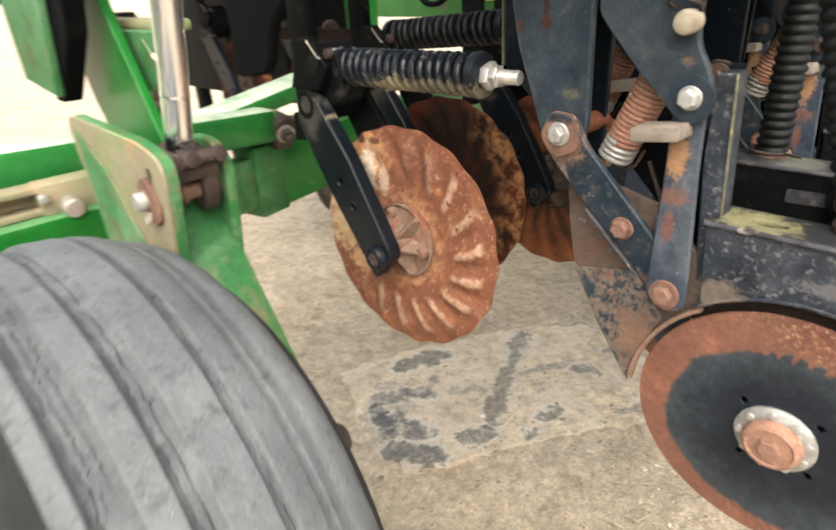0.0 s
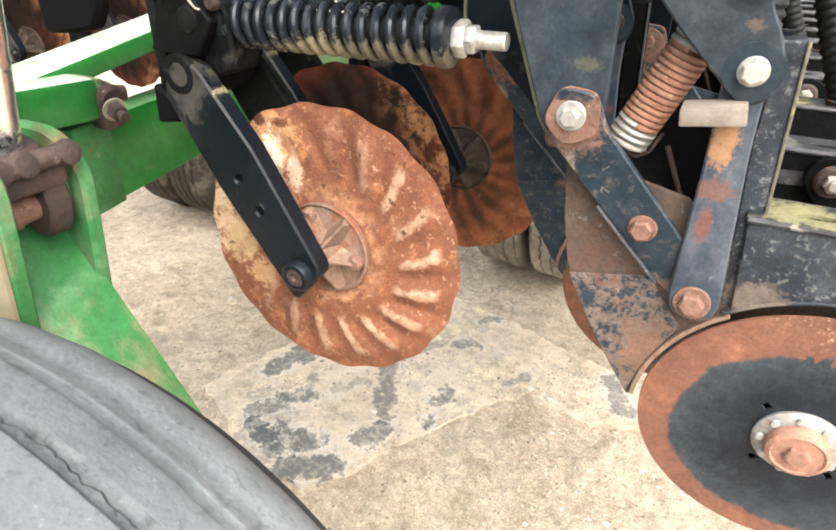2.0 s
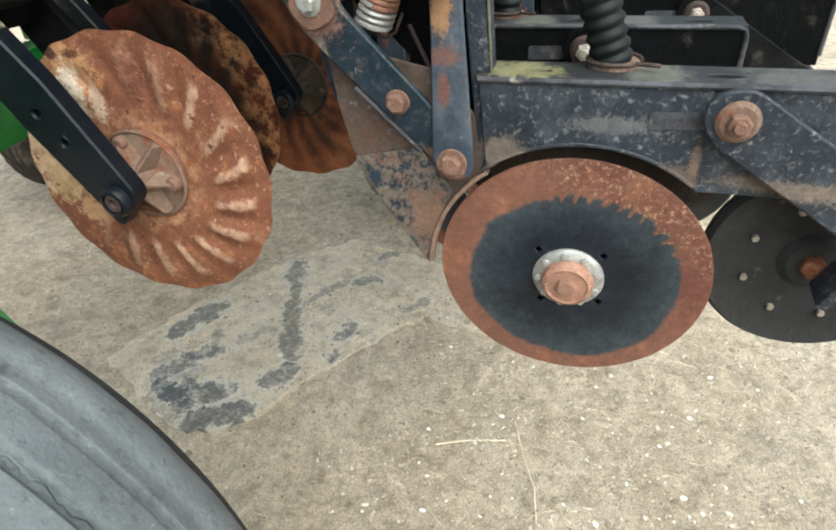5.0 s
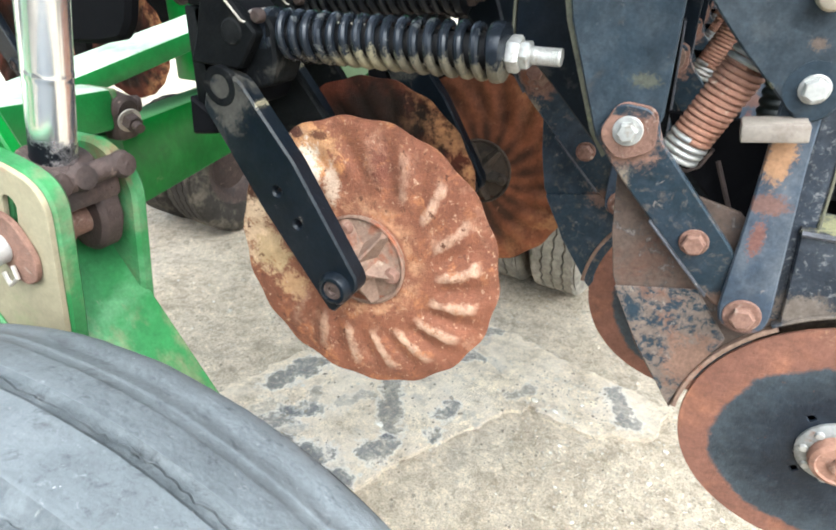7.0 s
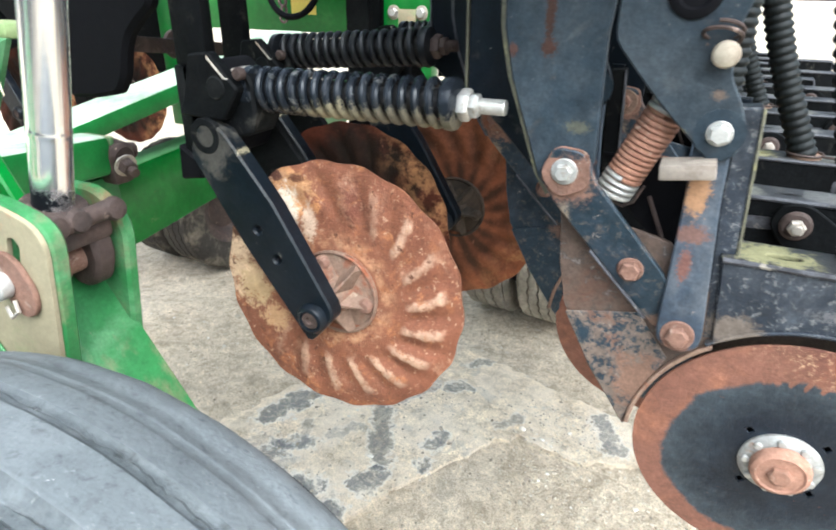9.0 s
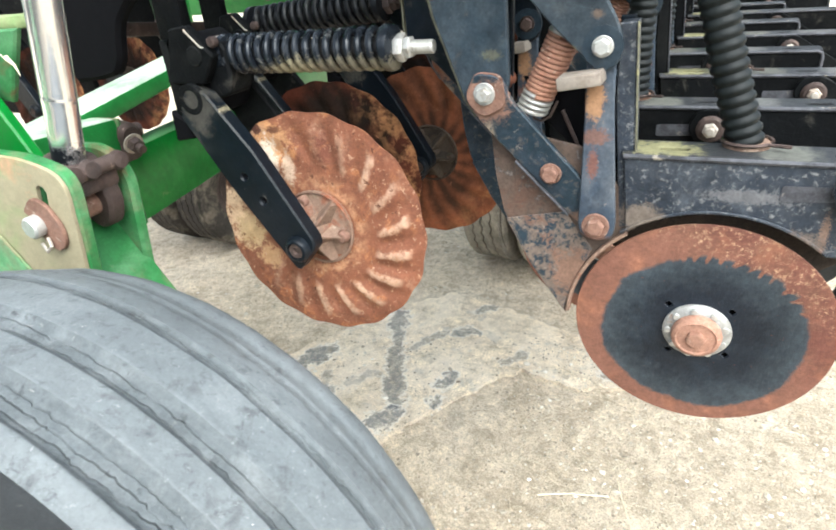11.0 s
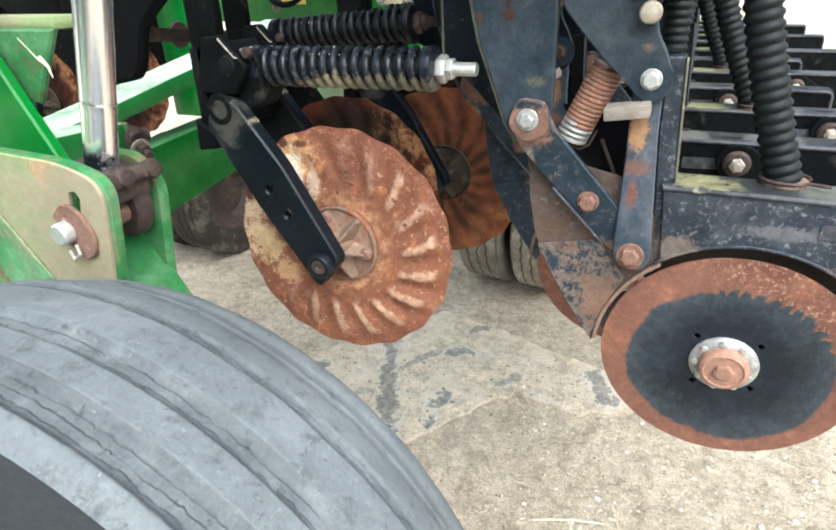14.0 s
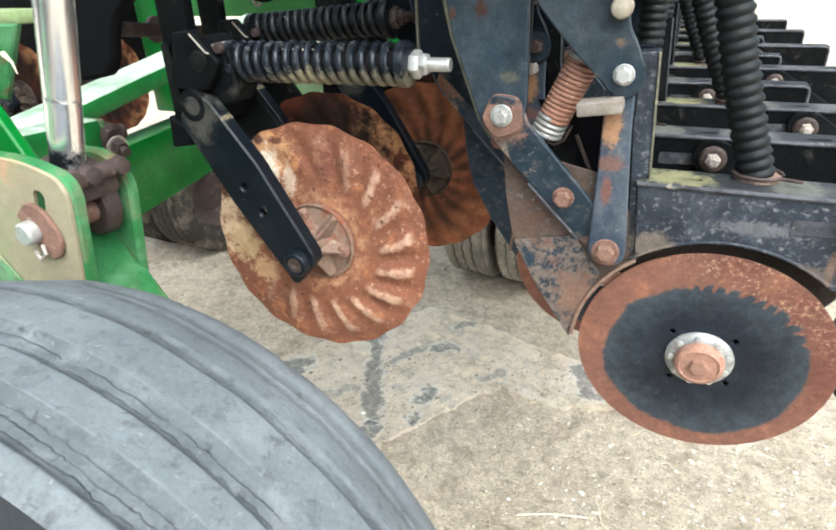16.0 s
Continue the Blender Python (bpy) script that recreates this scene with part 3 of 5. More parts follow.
        place = warp(warp(co.outputs["Object"], 7.0, 0.13), 45.0, 0.05)
        patchy = noise_at(26.0, 8.0, 0.72)
        for x0, y0, x1, y1, half, deep in STAINS:
            d = Vector((x1 - x0, y1 - y0, 0.0))
            rel = vec("SUBTRACT", place, (x0, y0, 0.012))
            along = n.new("ShaderNodeClamp")
            lk(vec("DOT_PRODUCT", rel, tuple(d / d.length_squared), 1), along.inputs["Value"])
            step = n.new("ShaderNodeVectorMath")
            step.operation, step.inputs[0].default_value = "SCALE", d
            lk(along.outputs[0], step.inputs["Scale"])
            far, sink = n.new("ShaderNodeMath"), n.new("ShaderNodeMath")
            far.operation, far.inputs[1].default_value = "DIVIDE", half * 3.0
            lk(vec("LENGTH", vec("SUBTRACT", rel, step.outputs[0]), None, 1), far.inputs[0])
            sink.operation, sink.inputs[1].default_value = "MULTIPLY_ADD", 1.1
            lk(patchy, sink.inputs[0])
            shift = n.new("ShaderNodeMath")
            shift.operation, shift.inputs[1].default_value = "SUBTRACT", 0.5
            lk(far.outputs[0], shift.inputs[0])
            lk(shift.outputs[0], sink.inputs[2])
            colour = mix(ramp(sink.outputs[0], [(0.34, (0.0,) * 3), (0.43, (deep * 0.85,) * 3), (0.52, (0.0,) * 3)]), colour, (0.82, 0.78, 0.7))
            spread = mix(1.0, ramp(sink.outputs[0], [(0.2, (deep * 0.9,) * 3), (0.33, (deep * 0.8,) * 3), (0.41, (0.0,) * 3)]), mottle, "MULTIPLY")
            colour = mix(spread, colour, (0.075, 0.095, 0.115))
    lk(colour, shader.inputs["Base Color"])
    shader.inputs["Roughness"].default_value = 0.85 if not stained else 0.7
    b = n.new("ShaderNodeBump")
    b.inputs["Strength"].default_value, b.inputs["Distance"].default_value = 1.0, 0.022
    lk(noise_at(40.0, 10.0, 0.8), b.inputs["Height"])
    lk(b.outputs[0], shader.inputs["Normal"])
    return m


M_GROUND = ground_material("packed_gravelly_concrete", False)
M_SLAB = ground_material("oil_stained_concrete", True)

# ---------------------------------------------------------------- builders
ORIGIN = {}


def thing(name, at, label, category, group="", kind=""):
    ob = new(name)
    ob.empty_display_size = 0.05
    ob.location = at
    ORIGIN[ob] = Vector(at)
    return tagged(ob, label, category, group, kind)


def finish(bm, sharp=35.0):
    bmesh.ops.recalc_face_normals(bm, faces=bm.faces[:])
    for f in bm.faces:
        f.smooth = True
    for e in bm.edges:
        if len(e.link_faces) == 2 and e.calc_face_angle(0.0) > radians(sharp):
            e.smooth = False


def part(name, bm, material, parent=None, label="", at=None, sharp=35.0):
    """Links a bmesh, built in world places, as one mesh under a thing or a part."""
    home = ORIGIN[parent] if parent else Vector((0, 0, 0))
    here = Vector(at) if at else home
    bmesh.ops.translate(bm, verts=bm.verts[:], vec=-here)
    finish(bm, sharp)
    me = bpy.data.meshes.new(name)
    bm.to_mesh(me)
    bm.free()
    me.materials.append(material)
    ob = new(name, me)
    ob.parent = parent
    ob.location = here - home
    ORIGIN[ob] = here
    return tagged(ob, label)


def share(ob, offset, parent=None):
    """Another object on the same mesh, moved by an offset."""
    o = new(ob.name.split(".")[0], ob.data)
    o.parent = parent or ob.parent
    o.matrix_basis = Matrix.Translation(offset) @ ob.matrix_basis
    return o


def box(x0, x1, y0, y1, z0, z1, bevel=0.003):
    bm = bmesh.new()
    bmesh.ops.create_cube(bm, size=1.0)
    for v in bm.verts:
        v.co = Vector(((x0 + x1) / 2 + v.co.x * (x1 - x0), (y0 + y1) / 2 + v.co.y * (y1 - y0), (z0 + z1) / 2 + v.co.z * (z1 - z0)))
    if bevel:
        bmesh.ops.bevel(bm, geom=bm.edges[:], offset=bevel, segments=2, affect="EDGES", profile=0.5)
    return bm


def bar(a, b, width, height, bevel=0.003, up=(0, 0, 1)):
    """A box from a to b."""
    a, b = Vector(a), Vector(b)
    d = b - a
    y = d.normalized()
    x = y.cross(Vector(up)).normalized()
    z = x.cross(y)
    bm = box(-width / 2, width / 2, 0, d.length, -height / 2, height / 2, bevel)
    m = Matrix((x, y, z)).transposed().to_4x4()
    m.translation = a
    bm.transform(m)
    return bm


def round_corners(poly, r, n=4):
    """The corners of an outline, rounded."""
    out, k = [], len(poly)
    for i in range(k):
        p, a, b = Vector(poly[i]), Vector(poly[i - 1]), Vector(poly[(i + 1) % k])
        u, w = (a - p), (b - p)
        d = min(r, u.length * 0.45, w.length * 0.45)
        s, e = p + u.normalized() * d, p + w.normalized() * d
        for j in range(n + 1):
            t = j / n
            out.append(tuple((1 - t) ** 2 * s + 2 * t * (1 - t) * p + t * t * e))
    return out


def ring_points(cx, cz, r, n=24, start=0.0, end=2 * math.pi):
    full = abs(end - start) > 6.28
    return [(cx + r * math.cos(start + (end - start) * k / (n if full else n - 1)), cz + r * math.sin(start + (end - start) * k / (n if full else n - 1))) for k in range(n)]


def plate(outer, y0, y1, holes=(), bevel=0.0015):
    """An outline in x and z, with holes, made into a plate from y0 to y1."""
    bm = bmesh.new()
    loops = []
    for loop in (outer, *holes):
        vs = [bm.verts.new((x, y0, z)) for x, z in loop]
        loops.append(vs)
        for i in range(len(vs)):
            bm.edges.new((vs[i - 1], vs[i]))
    bmesh.ops.triangle_fill(bm, use_beauty=True, use_dissolve=False, edges=bm.edges[:])
    front = bm.faces[:]
    twin = {v: bm.verts.new((v.co.x, y1, v.co.z)) for v in bm.verts[:]}
    for f in front:
        bm.faces.new([twin[v] for v in reversed(f.verts)])
    for vs in loops:
        for i in range(len(vs)):
            bm.faces.new((vs[i - 1], vs[i], twin[vs[i]], twin[vs[i - 1]]))
    bmesh.ops.recalc_face_normals(bm, faces=bm.faces[:])
    if bevel:
        rim = [e for e in bm.edges if len(e.link_faces) == 2 and e.calc_face_angle(0.0) > radians(60) and abs(e.verts[0].co.y - e.verts[1].co.y) < 1e-6]
        bmesh.ops.bevel(bm, geom=rim, offset=bevel, segments=1, affect="EDGES")
    return bm


def axes_of(axis):
    a = Vector(axis).normalized()
    u = a.cross(Vector((0, 0, 1)) if abs(a.z) < 0.9 else Vector((1, 0, 0))).normalized()
    return a, u, a.cross(u)


def revolve(centre, axis, profile, n=32, start=0.0):
    """A profile of (radius, along) turned round an axis through a centre; a radius of 0 closes it."""
    c, (a, u, w) = Vector(centre), axes_of(axis)
    bm = bmesh.new()
    rows = []
    for r, h in profile:
        if r < 1e-6:
            rows.append([bm.verts.new(c + a * h)])
        else:
            rows.append([bm.verts.new(c + a * h + (u * math.cos(start + 2 * math.pi * k / n) + w * math.sin(start + 2 * math.pi * k / n)) * r) for k in range(n)])
    for p, q in zip(rows, rows[1:]):
        for k in range(n):
            j = (k + 1) % n
            vs = [p[k % len(p)], p[j % len(p)], q[j % len(q)], q[k % len(q)]]
            vs = list(dict.fromkeys(vs))
            if len(vs) > 2:
                bm.faces.new(vs)
    return bm


def rod(a, b, r, n=20, chamfer=0.001):
    a, b = Vector(a), Vector(b)
    d = (b - a).length
    return revolve(a, b - a, [(0, 0), (r - chamfer, 0), (r, chamfer), (r, d - chamfer), (r - chamfer, d), (0, d)], n)


def sweep(points, radius, n=10, closed_ends=True):
    """A round tube along points; radius may be a list."""
    pts = [Vector(p) for p in points]
    rad = radius if isinstance(radius, list) else [radius] * len(pts)
    bm, rows = bmesh.new(), []
    t0 = (pts[1] - pts[0]).normalized()
    u = axes_of(t0)[1]
    for i, p in enumerate(pts):
        t = (pts[min(i + 1, len(pts) - 1)] - pts[max(i - 1, 0)]).normalized()
        u = (u - t * u.dot(t)).normalized()
        w = t.cross(u)
        rows.append([bm.verts.new(p + (u * math.cos(2 * math.pi * k / n) + w * math.sin(2 * math.pi * k / n)) * rad[i]) for k in range(n)])
    for p, q in zip(rows, rows[1:]):
        for k in range(n):
            bm.faces.new((p[k], p[(k + 1) % n], q[(k + 1) % n], q[k]))
    if closed_ends:
        bm.faces.new(rows[0])
        bm.faces.new(list(reversed(rows[-1])))
    return bm


def helix(a, b, r, wire, turns, n=8, steps=18):
    """A coil spring from a to b."""
    a, b = Vector(a), Vector(b)
    ax, u, w = axes_of(b - a)
    d, total = (b - a).length, int(turns * steps)
    pts = []
    for i in range(total + 1):
        g = 2 * math.pi * i / steps
        pts.append(a + ax * (d * i / total) + (u * math.cos(g) + w * math.sin(g)) * r)
    return sweep(pts, wire, n)


def hex_head(centre, axis, r, h, turn=0.2):
    """A six-sided bolt head with rounded crown, from its seat outwards."""
    return revolve(centre, axis, [(0, 0), (r, 0), (r, h * 0.8), (r * 0.82, h), (0, h)], 6, turn)


def joined(*bms):
    out = bmesh.new()
    for b in bms:
        me = bpy.data.meshes.new("joining")
        b.to_mesh(me)
        out.from_mesh(me)
        b.free()
        bpy.data.meshes.remove(me)
    return out


def bolt(parent, at, r, h, washer, material, washer_material, turn=0.2, axis=(0, -1, 0), stud=0.0):
    """A bolt on a face: a washer and its head. Returns the head."""
    a, c = Vector(axis).normalized(), Vector(at)
    if washer:
        part("washer", revolve(c - a * 0.001, axis, [(0, 0), (washer, 0), (washer, 0.003), (washer - 0.001, 0.004), (0, 0.004)], 28), washer_material, parent)
        c = c + a * 0.003
    head = part("bolt", hex_head(c, axis, r, h, turn), material, parent)
    if stud:
        part("stud", rod(c, c + a * (h + stud), r * 0.55, 14), material, parent)
    return head


# ---------------------------------------------------------------- ground
def ground_z(x, y):
    """The uneven yard under the implement."""
    if not (-3.5 < x < 1.4 and 0.1 < y < 3.9):
        return -0.006
    # ribs of an old tyre print that runs out from under the wheels
    u = x + 0.32 + 0.1 * (y - 2.2)
    track = max(0.0, 1.0 - abs(u) / 0.2) * max(0.0, min(1.0, (y - 1.2) * 1.5, (3.4 - y) * 2.0)) * (0.6 + 0.8 * noise.noise(Vector((x * 5, y * 3, 8.0))))
    return 0.006 * max(track, 0.0) * math.sin(u * 95.0 + 0.8 * math.sin(y * 40.0)) + 0.011 * noise.noise(Vector((x * 2.1, y * 2.1, 0.3))) + 0.006 * noise.noise(Vector((x * 9, y * 9, 2.0))) + 0.0055 * noise.noise(Vector((x * 23, y * 23, 5.0))) + 0.003 * noise.noise(Vector((x * 50, y * 50, 7.0))) - 0.006


def pebble_material():
    """Each stone has a tone of its own."""
    m = bpy.data.materials.new("pale_gravel")
    m.use_nodes = True
    n, lk = m.node_tree.nodes, m.node_tree.links.new
    geo, ramp = n.new("ShaderNodeNewGeometry"), n.new("ShaderNodeValToRGB")
    stops = [(0.0, (0.2, 0.165, 0.12)), (0.35, (0.36, 0.31, 0.24)), (0.8, (0.5, 0.44, 0.35)), (0.94, (0.62, 0.57, 0.48)), (1.0, (0.8, 0.77, 0.7))]
    while len(ramp.color_ramp.elements) < len(stops):
        ramp.color_ramp.elements.new(0.5)
    for e, (p, c) in zip(ramp.color_ramp.elements, stops):
        e.position, e.color = p, (*c, 1.0)
    lk(geo.outputs["Random Per Island"], ramp.inputs[0])
    lk(ramp.outputs[0], n["Principled BSDF"].inputs["Base Color"])
    n["Principled BSDF"].inputs["Roughness"].default_value = 0.9
    return m


def build_ground():
    rng = random.Random(5)
    bm = bmesh.new()
    xs = [-400, -60, -12, -5] + [-3.4 + 0.03 * i for i in range(75)] + [-1.15 + 0.0125 * i for i in range(120)] + [0.35 + 0.03 * i for i in range(35)] + [3, 6, 14, 60, 400]
    ys = [-400, -60, -12, -3, -1] + [0.2 + 0.0225 * i for i in range(160)] + [5, 8, 16, 60, 400]
    grid = []
    for y in ys:
        row = []
        for x in xs:
            row.append(bm.verts.new((x, y, ground_z(x, y))))
        grid.append(row)
    for a, b in zip(grid, grid[1:]):
        for i in range(len(a) - 1):
            bm.faces.new((a[i], a[i + 1], b[i + 1], b[i]))
    g = part("ground", bm, M_GROUND)
    tagged(g, "pale packed gravelly concrete yard strewn with crumbs", "ground", kind="structure")

    # the old slab that lies bare, with a crumbled border
    rim = [(-1.68, 1.25), (-1.45, 1.13), (-1.24, 1.035), (-1.07, 1.04), (-0.985, 1.12), (-0.943, 1.19), (-0.855, 1.37), (-0.79, 1.47), (-0.686, 1.645), (-0.585, 1.765), (-0.37, 1.72), (-0.135, 1.803), (-0.1, 2.0), (-0.5, 2.1), (-0.76, 2.2), (-1.06, 2.27), (-1.3, 2.05), (-1.55, 1.61)]
    fine = []
    for i in range(len(rim)):
        a, b = Vector(rim[i - 1]), Vector(rim[i])
        k = max(2, int((b - a).length / 0.03))
        for j in range(k):
            p = a + (b - a) * j / k
            fine.append((p.x + rng.uniform(-0.014, 0.014), p.y + rng.uniform(-0.014, 0.014)))
    bm = plate(fine, -0.03, 0.0, bevel=0.002)
    for v in bm.verts:
        v.co = Vector((v.co.x, v.co.z, 0.012 + v.co.y * 1.0 if v.co.y > -0.01 else -0.03))
    slab = part("pavement", bm, M_SLAB)
    tagged(slab, "oil-stained grey concrete patch showing through the grit", "pavement", kind="structure")

    # loose stones
    ico = bmesh.new()
    bmesh.ops.create_icosphere(ico, subdivisions=1, radius=1.0)
    base = [v.co.copy() for v in ico.verts]
    tri = [[v.index for v in f.verts] for f in ico.faces]
    ico.free()
    verts, faces = [], []
    for _ in range(11000):
        x, y = rng.uniform(-2.6, 1.2), rng.uniform(0.5, 3.6)
        if rng.random() < 0.3:
            x, y = rng.uniform(-0.6, 0.9), rng.uniform(0.7, 2.0)
        s = rng.choice((0.0022, 0.003, 0.0036, 0.005)) * rng.uniform(0.6, 1.3)
        if rng.random() < 0.03:
            s *= 2.2
        k, turn = len(verts), rng.uniform(0, 6.28)
        sx, sy, sz = s * rng.uniform(0.8, 1.5), s * rng.uniform(0.7, 1.2), s * rng.uniform(0.3, 0.6)
        z = ground_z(x, y) + sz * 0.2
        if -1.5 < x < -0.3 and abs(y - 1.6 - (x + 0.9) * 0.3) < 0.35:
            z = max(z, 0.012 + sz * 0.2)
        for v in base:
            px, py = v.x * sx, v.y * sy
            verts.append((x + px * math.cos(turn) - py * math.sin(turn), y + px * math.sin(turn) + py * math.cos(turn), z + v.z * sz))
        faces += [[k + i for i in f] for f in tri]
    for _ in range(260):
        x, y, s = rng.uniform(-1.7, 1.0), rng.uniform(0.7, 3.0), rng.uniform(0.005, 0.011)
        k, turn = len(verts), rng.uniform(0, 6.28)
        sx, sy, sz = s * rng.uniform(0.8, 1.4), s * rng.uniform(0.5, 0.9), s * rng.uniform(0.25, 0.5)
        z = max(ground_z(x, y), 0.012 if -1.5 < x < -0.3 and abs(y - 1.6 - (x + 0.9) * 0.3) < 0.35 else -1.0) + sz * 0.2
        for v in base:
            px, py, lump = v.x * sx, v.y * sy, rng.uniform(0.75, 1.2)
            verts.append((x + (px * math.cos(turn) - py * math.sin(turn)) * lump, y + (px * math.sin(turn) + py * math.cos(turn)) * lump, z + v.z * sz))
        faces += [[k + i for i in f] for f in tri]
    me = bpy.data.meshes.new("gravel")
    me.from_pydata(verts, [], faces)
    me.materials.append(pebble_material())
    tagged(new("gravel", me), "loose pale crumbs of stone on the yard", "gravel", kind="stuff")

    # straw
    bms = []
    for _ in range(320):
        x, y, a, l = rng.uniform(-1.6, 0.7), rng.uniform(0.7, 2.6), rng.uniform(0, 6.28), rng.uniform(0.012, 0.04)
        d = Vector((math.cos(a), math.sin(a), 0)) * l
        c = Vector((x, y, 0.008))
        bms.append(sweep([c - d, c + Vector((0, 0, 0.004)) + d * rng.uniform(0.0, 0.1), c + d], 0.0009, 4))
    part("chaff", joined(*bms), M_STRAW)
    tagged(bpy.data.objects["chaff"], "short bits of dry straw scattered on the yard", "straw", kind="stuff")
    st = part("straw", sweep([(-0.361, 1.182, 0.008), (-0.26, 1.222, 0.012), (-0.155, 1.251, 0.008)], 0.0028, 6), M_STRAW)
    tagged(st, "single pale straw stalk lying on the yard", "straw")
    tw = part("twig", sweep([(-0.14, 1.33, 0.006), (-0.11, 1.24, 0.012), (-0.05, 1.1, 0.01), (-0.03, 1.0, 0.006)], 0.002, 6), M_STRAW)
    tagged(tw, "thin bent dry stalk lying on the yard", "straw")


def build_dim_wall():
    """An unseen dark wall, added behind the camera to hold back front light."""
    w = part("wall_south", box(-9.0, 2.2, -4.6, -4.4, -0.05, 2.6, 0.0), M_DIM_WALL)
    tagged(w, "unseen dark wall added behind the camera to cut front light", "wall", kind="structure")


# ---------------------------------------------------------------- gauge wheel
def build_gauge_wheel():
    c = Vector((-0.655, 0.127, 0.792))
    # far half: width, shoulder, crown; near half likewise
    R, FAR, NEAR = 0.485, (0.134, 0.055, 0.021), (0.16, 0.037, 0.012)
    root = thing("gauge_wheel", c - Vector((0, 0, R)), "raised implement wheel with a weathered ribbed grey tyre", "wheel")
    turn = (Matrix.Rotation(radians(3.2), 3, "Z") @ Matrix.Rotation(radians(-7.9), 3, "X"))
    # (place, depth, half width) of the grooves, (place, depth) of the cracks in them
    grooves = [(0.056, 0.0012, 0.008), (0.012, 0.003, 0.0095), (-0.055, 0.0065, 0.0155), (-0.117, 0.0095, 0.0205)]
    cracks = [(0.012, 0.006), (-0.051, 0.008), (-0.061, 0.004), (-0.107, 0.004), (-0.116, 0.005), (-0.124, 0.006)]
    us = {round(-NEAR[0] + (FAR[0] + NEAR[0]) * k / 60, 5) for k in range(61)}
    us |= {round(g + side * half * f, 5) for g, _, half in grooves for side in (-1, 1) for f in (1.0, 0.92, 0.84, 0.76, 0.66)}
    us = {u for u in us if all(abs(u - g) > 0.0022 for g, _ in cracks)}
    us |= {round(g + d * 0.001, 5) for g, _ in cracks for d in (-1.8, -0.9, 0.0, 0.9, 1.8)}
    us = sorted(u for u in us if -NEAR[0] * 0.999 <= u <= FAR[0] * 0.999)
    n = 1100

    def radius(u):
        w, rs, crown = FAR if u > 0 else NEAR
        flat = w - rs
        r = R - crown * min(abs(u) / flat, 1.0) ** 2
        e = min(max((abs(u) - flat) / rs, 0.0), 1.0)
        return r - rs * (1 - math.sqrt(max(1 - e * e, 0.0)))

    bm, rows = bmesh.new(), []
    for u in us:
        row = []
        near = [(abs(u - g), deep, i) for i, (g, deep) in enumerate(cracks) if abs(u - g) < 0.004]
        cut = 0.0
        for g, deep, half in grooves:
            q = min(max((half - abs(u - g)) / (half * 0.55), 0.0), 1.0)
            cut += deep * q * q * (3 - 2 * q)
        for k in range(n):
            th = 2 * math.pi * k / n
            r, uu, p, q = radius(u) - cut, u, math.cos(th), math.sin(th)
            for d, deep, i in near:
                wob = 0.004 * noise.noise(Vector((p * 13, q * 13, i * 3.7))) + 0.0026 * noise.noise(Vector((p * 47, q * 47, i * 5.1))) + 0.0022 * noise.noise(Vector((p * 130, q * 130, i * 7.1)))
                uu += wob * (1 - d / 0.004)
                if d < 0.0005:
                    r -= deep * max(0.15, min(1.0, 0.75 + 1.5 * noise.noise(Vector((p * 14, q * 14, 9.0 + i)))))
            r += 0.0012 * noise.noise(Vector((p * 9, q * 9, u * 22))) + 0.0005 * noise.noise(Vector((p * 45, q * 45, u * 90)))
            row.append(bm.verts.new(c + turn @ Vector((r * p, uu, r * q))))
        rows.append(row)
    # sidewalls down to the bead
    for side, k in ((-1, 0), (1, -1)):
        wall = bmesh.new()
        last = [wall.verts.new(v.co) for v in rows[k][::4]]
        m = len(last)
        for f, out in ((0.86, 0.012), (0.72, 0.016), (0.6, 0.004), (0.54, -0.02)):
            row = [wall.verts.new(c + turn @ Vector((R * f * math.cos(2 * math.pi * j / m), side * ((FAR if side > 0 else NEAR)[0] + out), R * f * math.sin(2 * math.pi * j / m)))) for j in range(m)]
            for j in range(m):
                wall.faces.new((last[j], last[(j + 1) % m], row[(j + 1) % m], row[j]))
            last = row
        part("sidewall", wall, M_RUBBER_SIDE, root, "dull rubber sidewall with shade in its dark colour")
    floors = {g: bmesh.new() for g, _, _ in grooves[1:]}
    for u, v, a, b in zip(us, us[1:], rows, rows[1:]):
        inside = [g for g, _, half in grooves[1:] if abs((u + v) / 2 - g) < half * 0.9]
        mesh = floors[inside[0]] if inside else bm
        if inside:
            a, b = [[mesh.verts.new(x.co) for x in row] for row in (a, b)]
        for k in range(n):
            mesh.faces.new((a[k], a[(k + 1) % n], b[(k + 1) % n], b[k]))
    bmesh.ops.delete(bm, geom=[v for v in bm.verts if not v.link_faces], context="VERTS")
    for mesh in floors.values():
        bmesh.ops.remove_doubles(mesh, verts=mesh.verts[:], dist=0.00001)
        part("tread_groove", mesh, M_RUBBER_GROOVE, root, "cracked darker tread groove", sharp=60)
    part("tyre", bm, M_RUBBER, root, "weathered grey ribbed rubber with cracked grooves", sharp=60)
    ax = turn @ Vector((0, 1, 0))
    part("rim", revolve(c, ax, [(0, -0.05), (0.06, -0.05), (0.07, -0.02), (0.2, -0.01), (0.25, -0.1), (0.275, -0.12), (0.275, 0.12), (0.25, 0.1), (0.2, 0.01), (0, 0.02)], 48), M_CREAM, root)
    part("axle", rod(c - ax * 0.02, c + ax * 0.41, 0.03), M_CLEVIS, root)


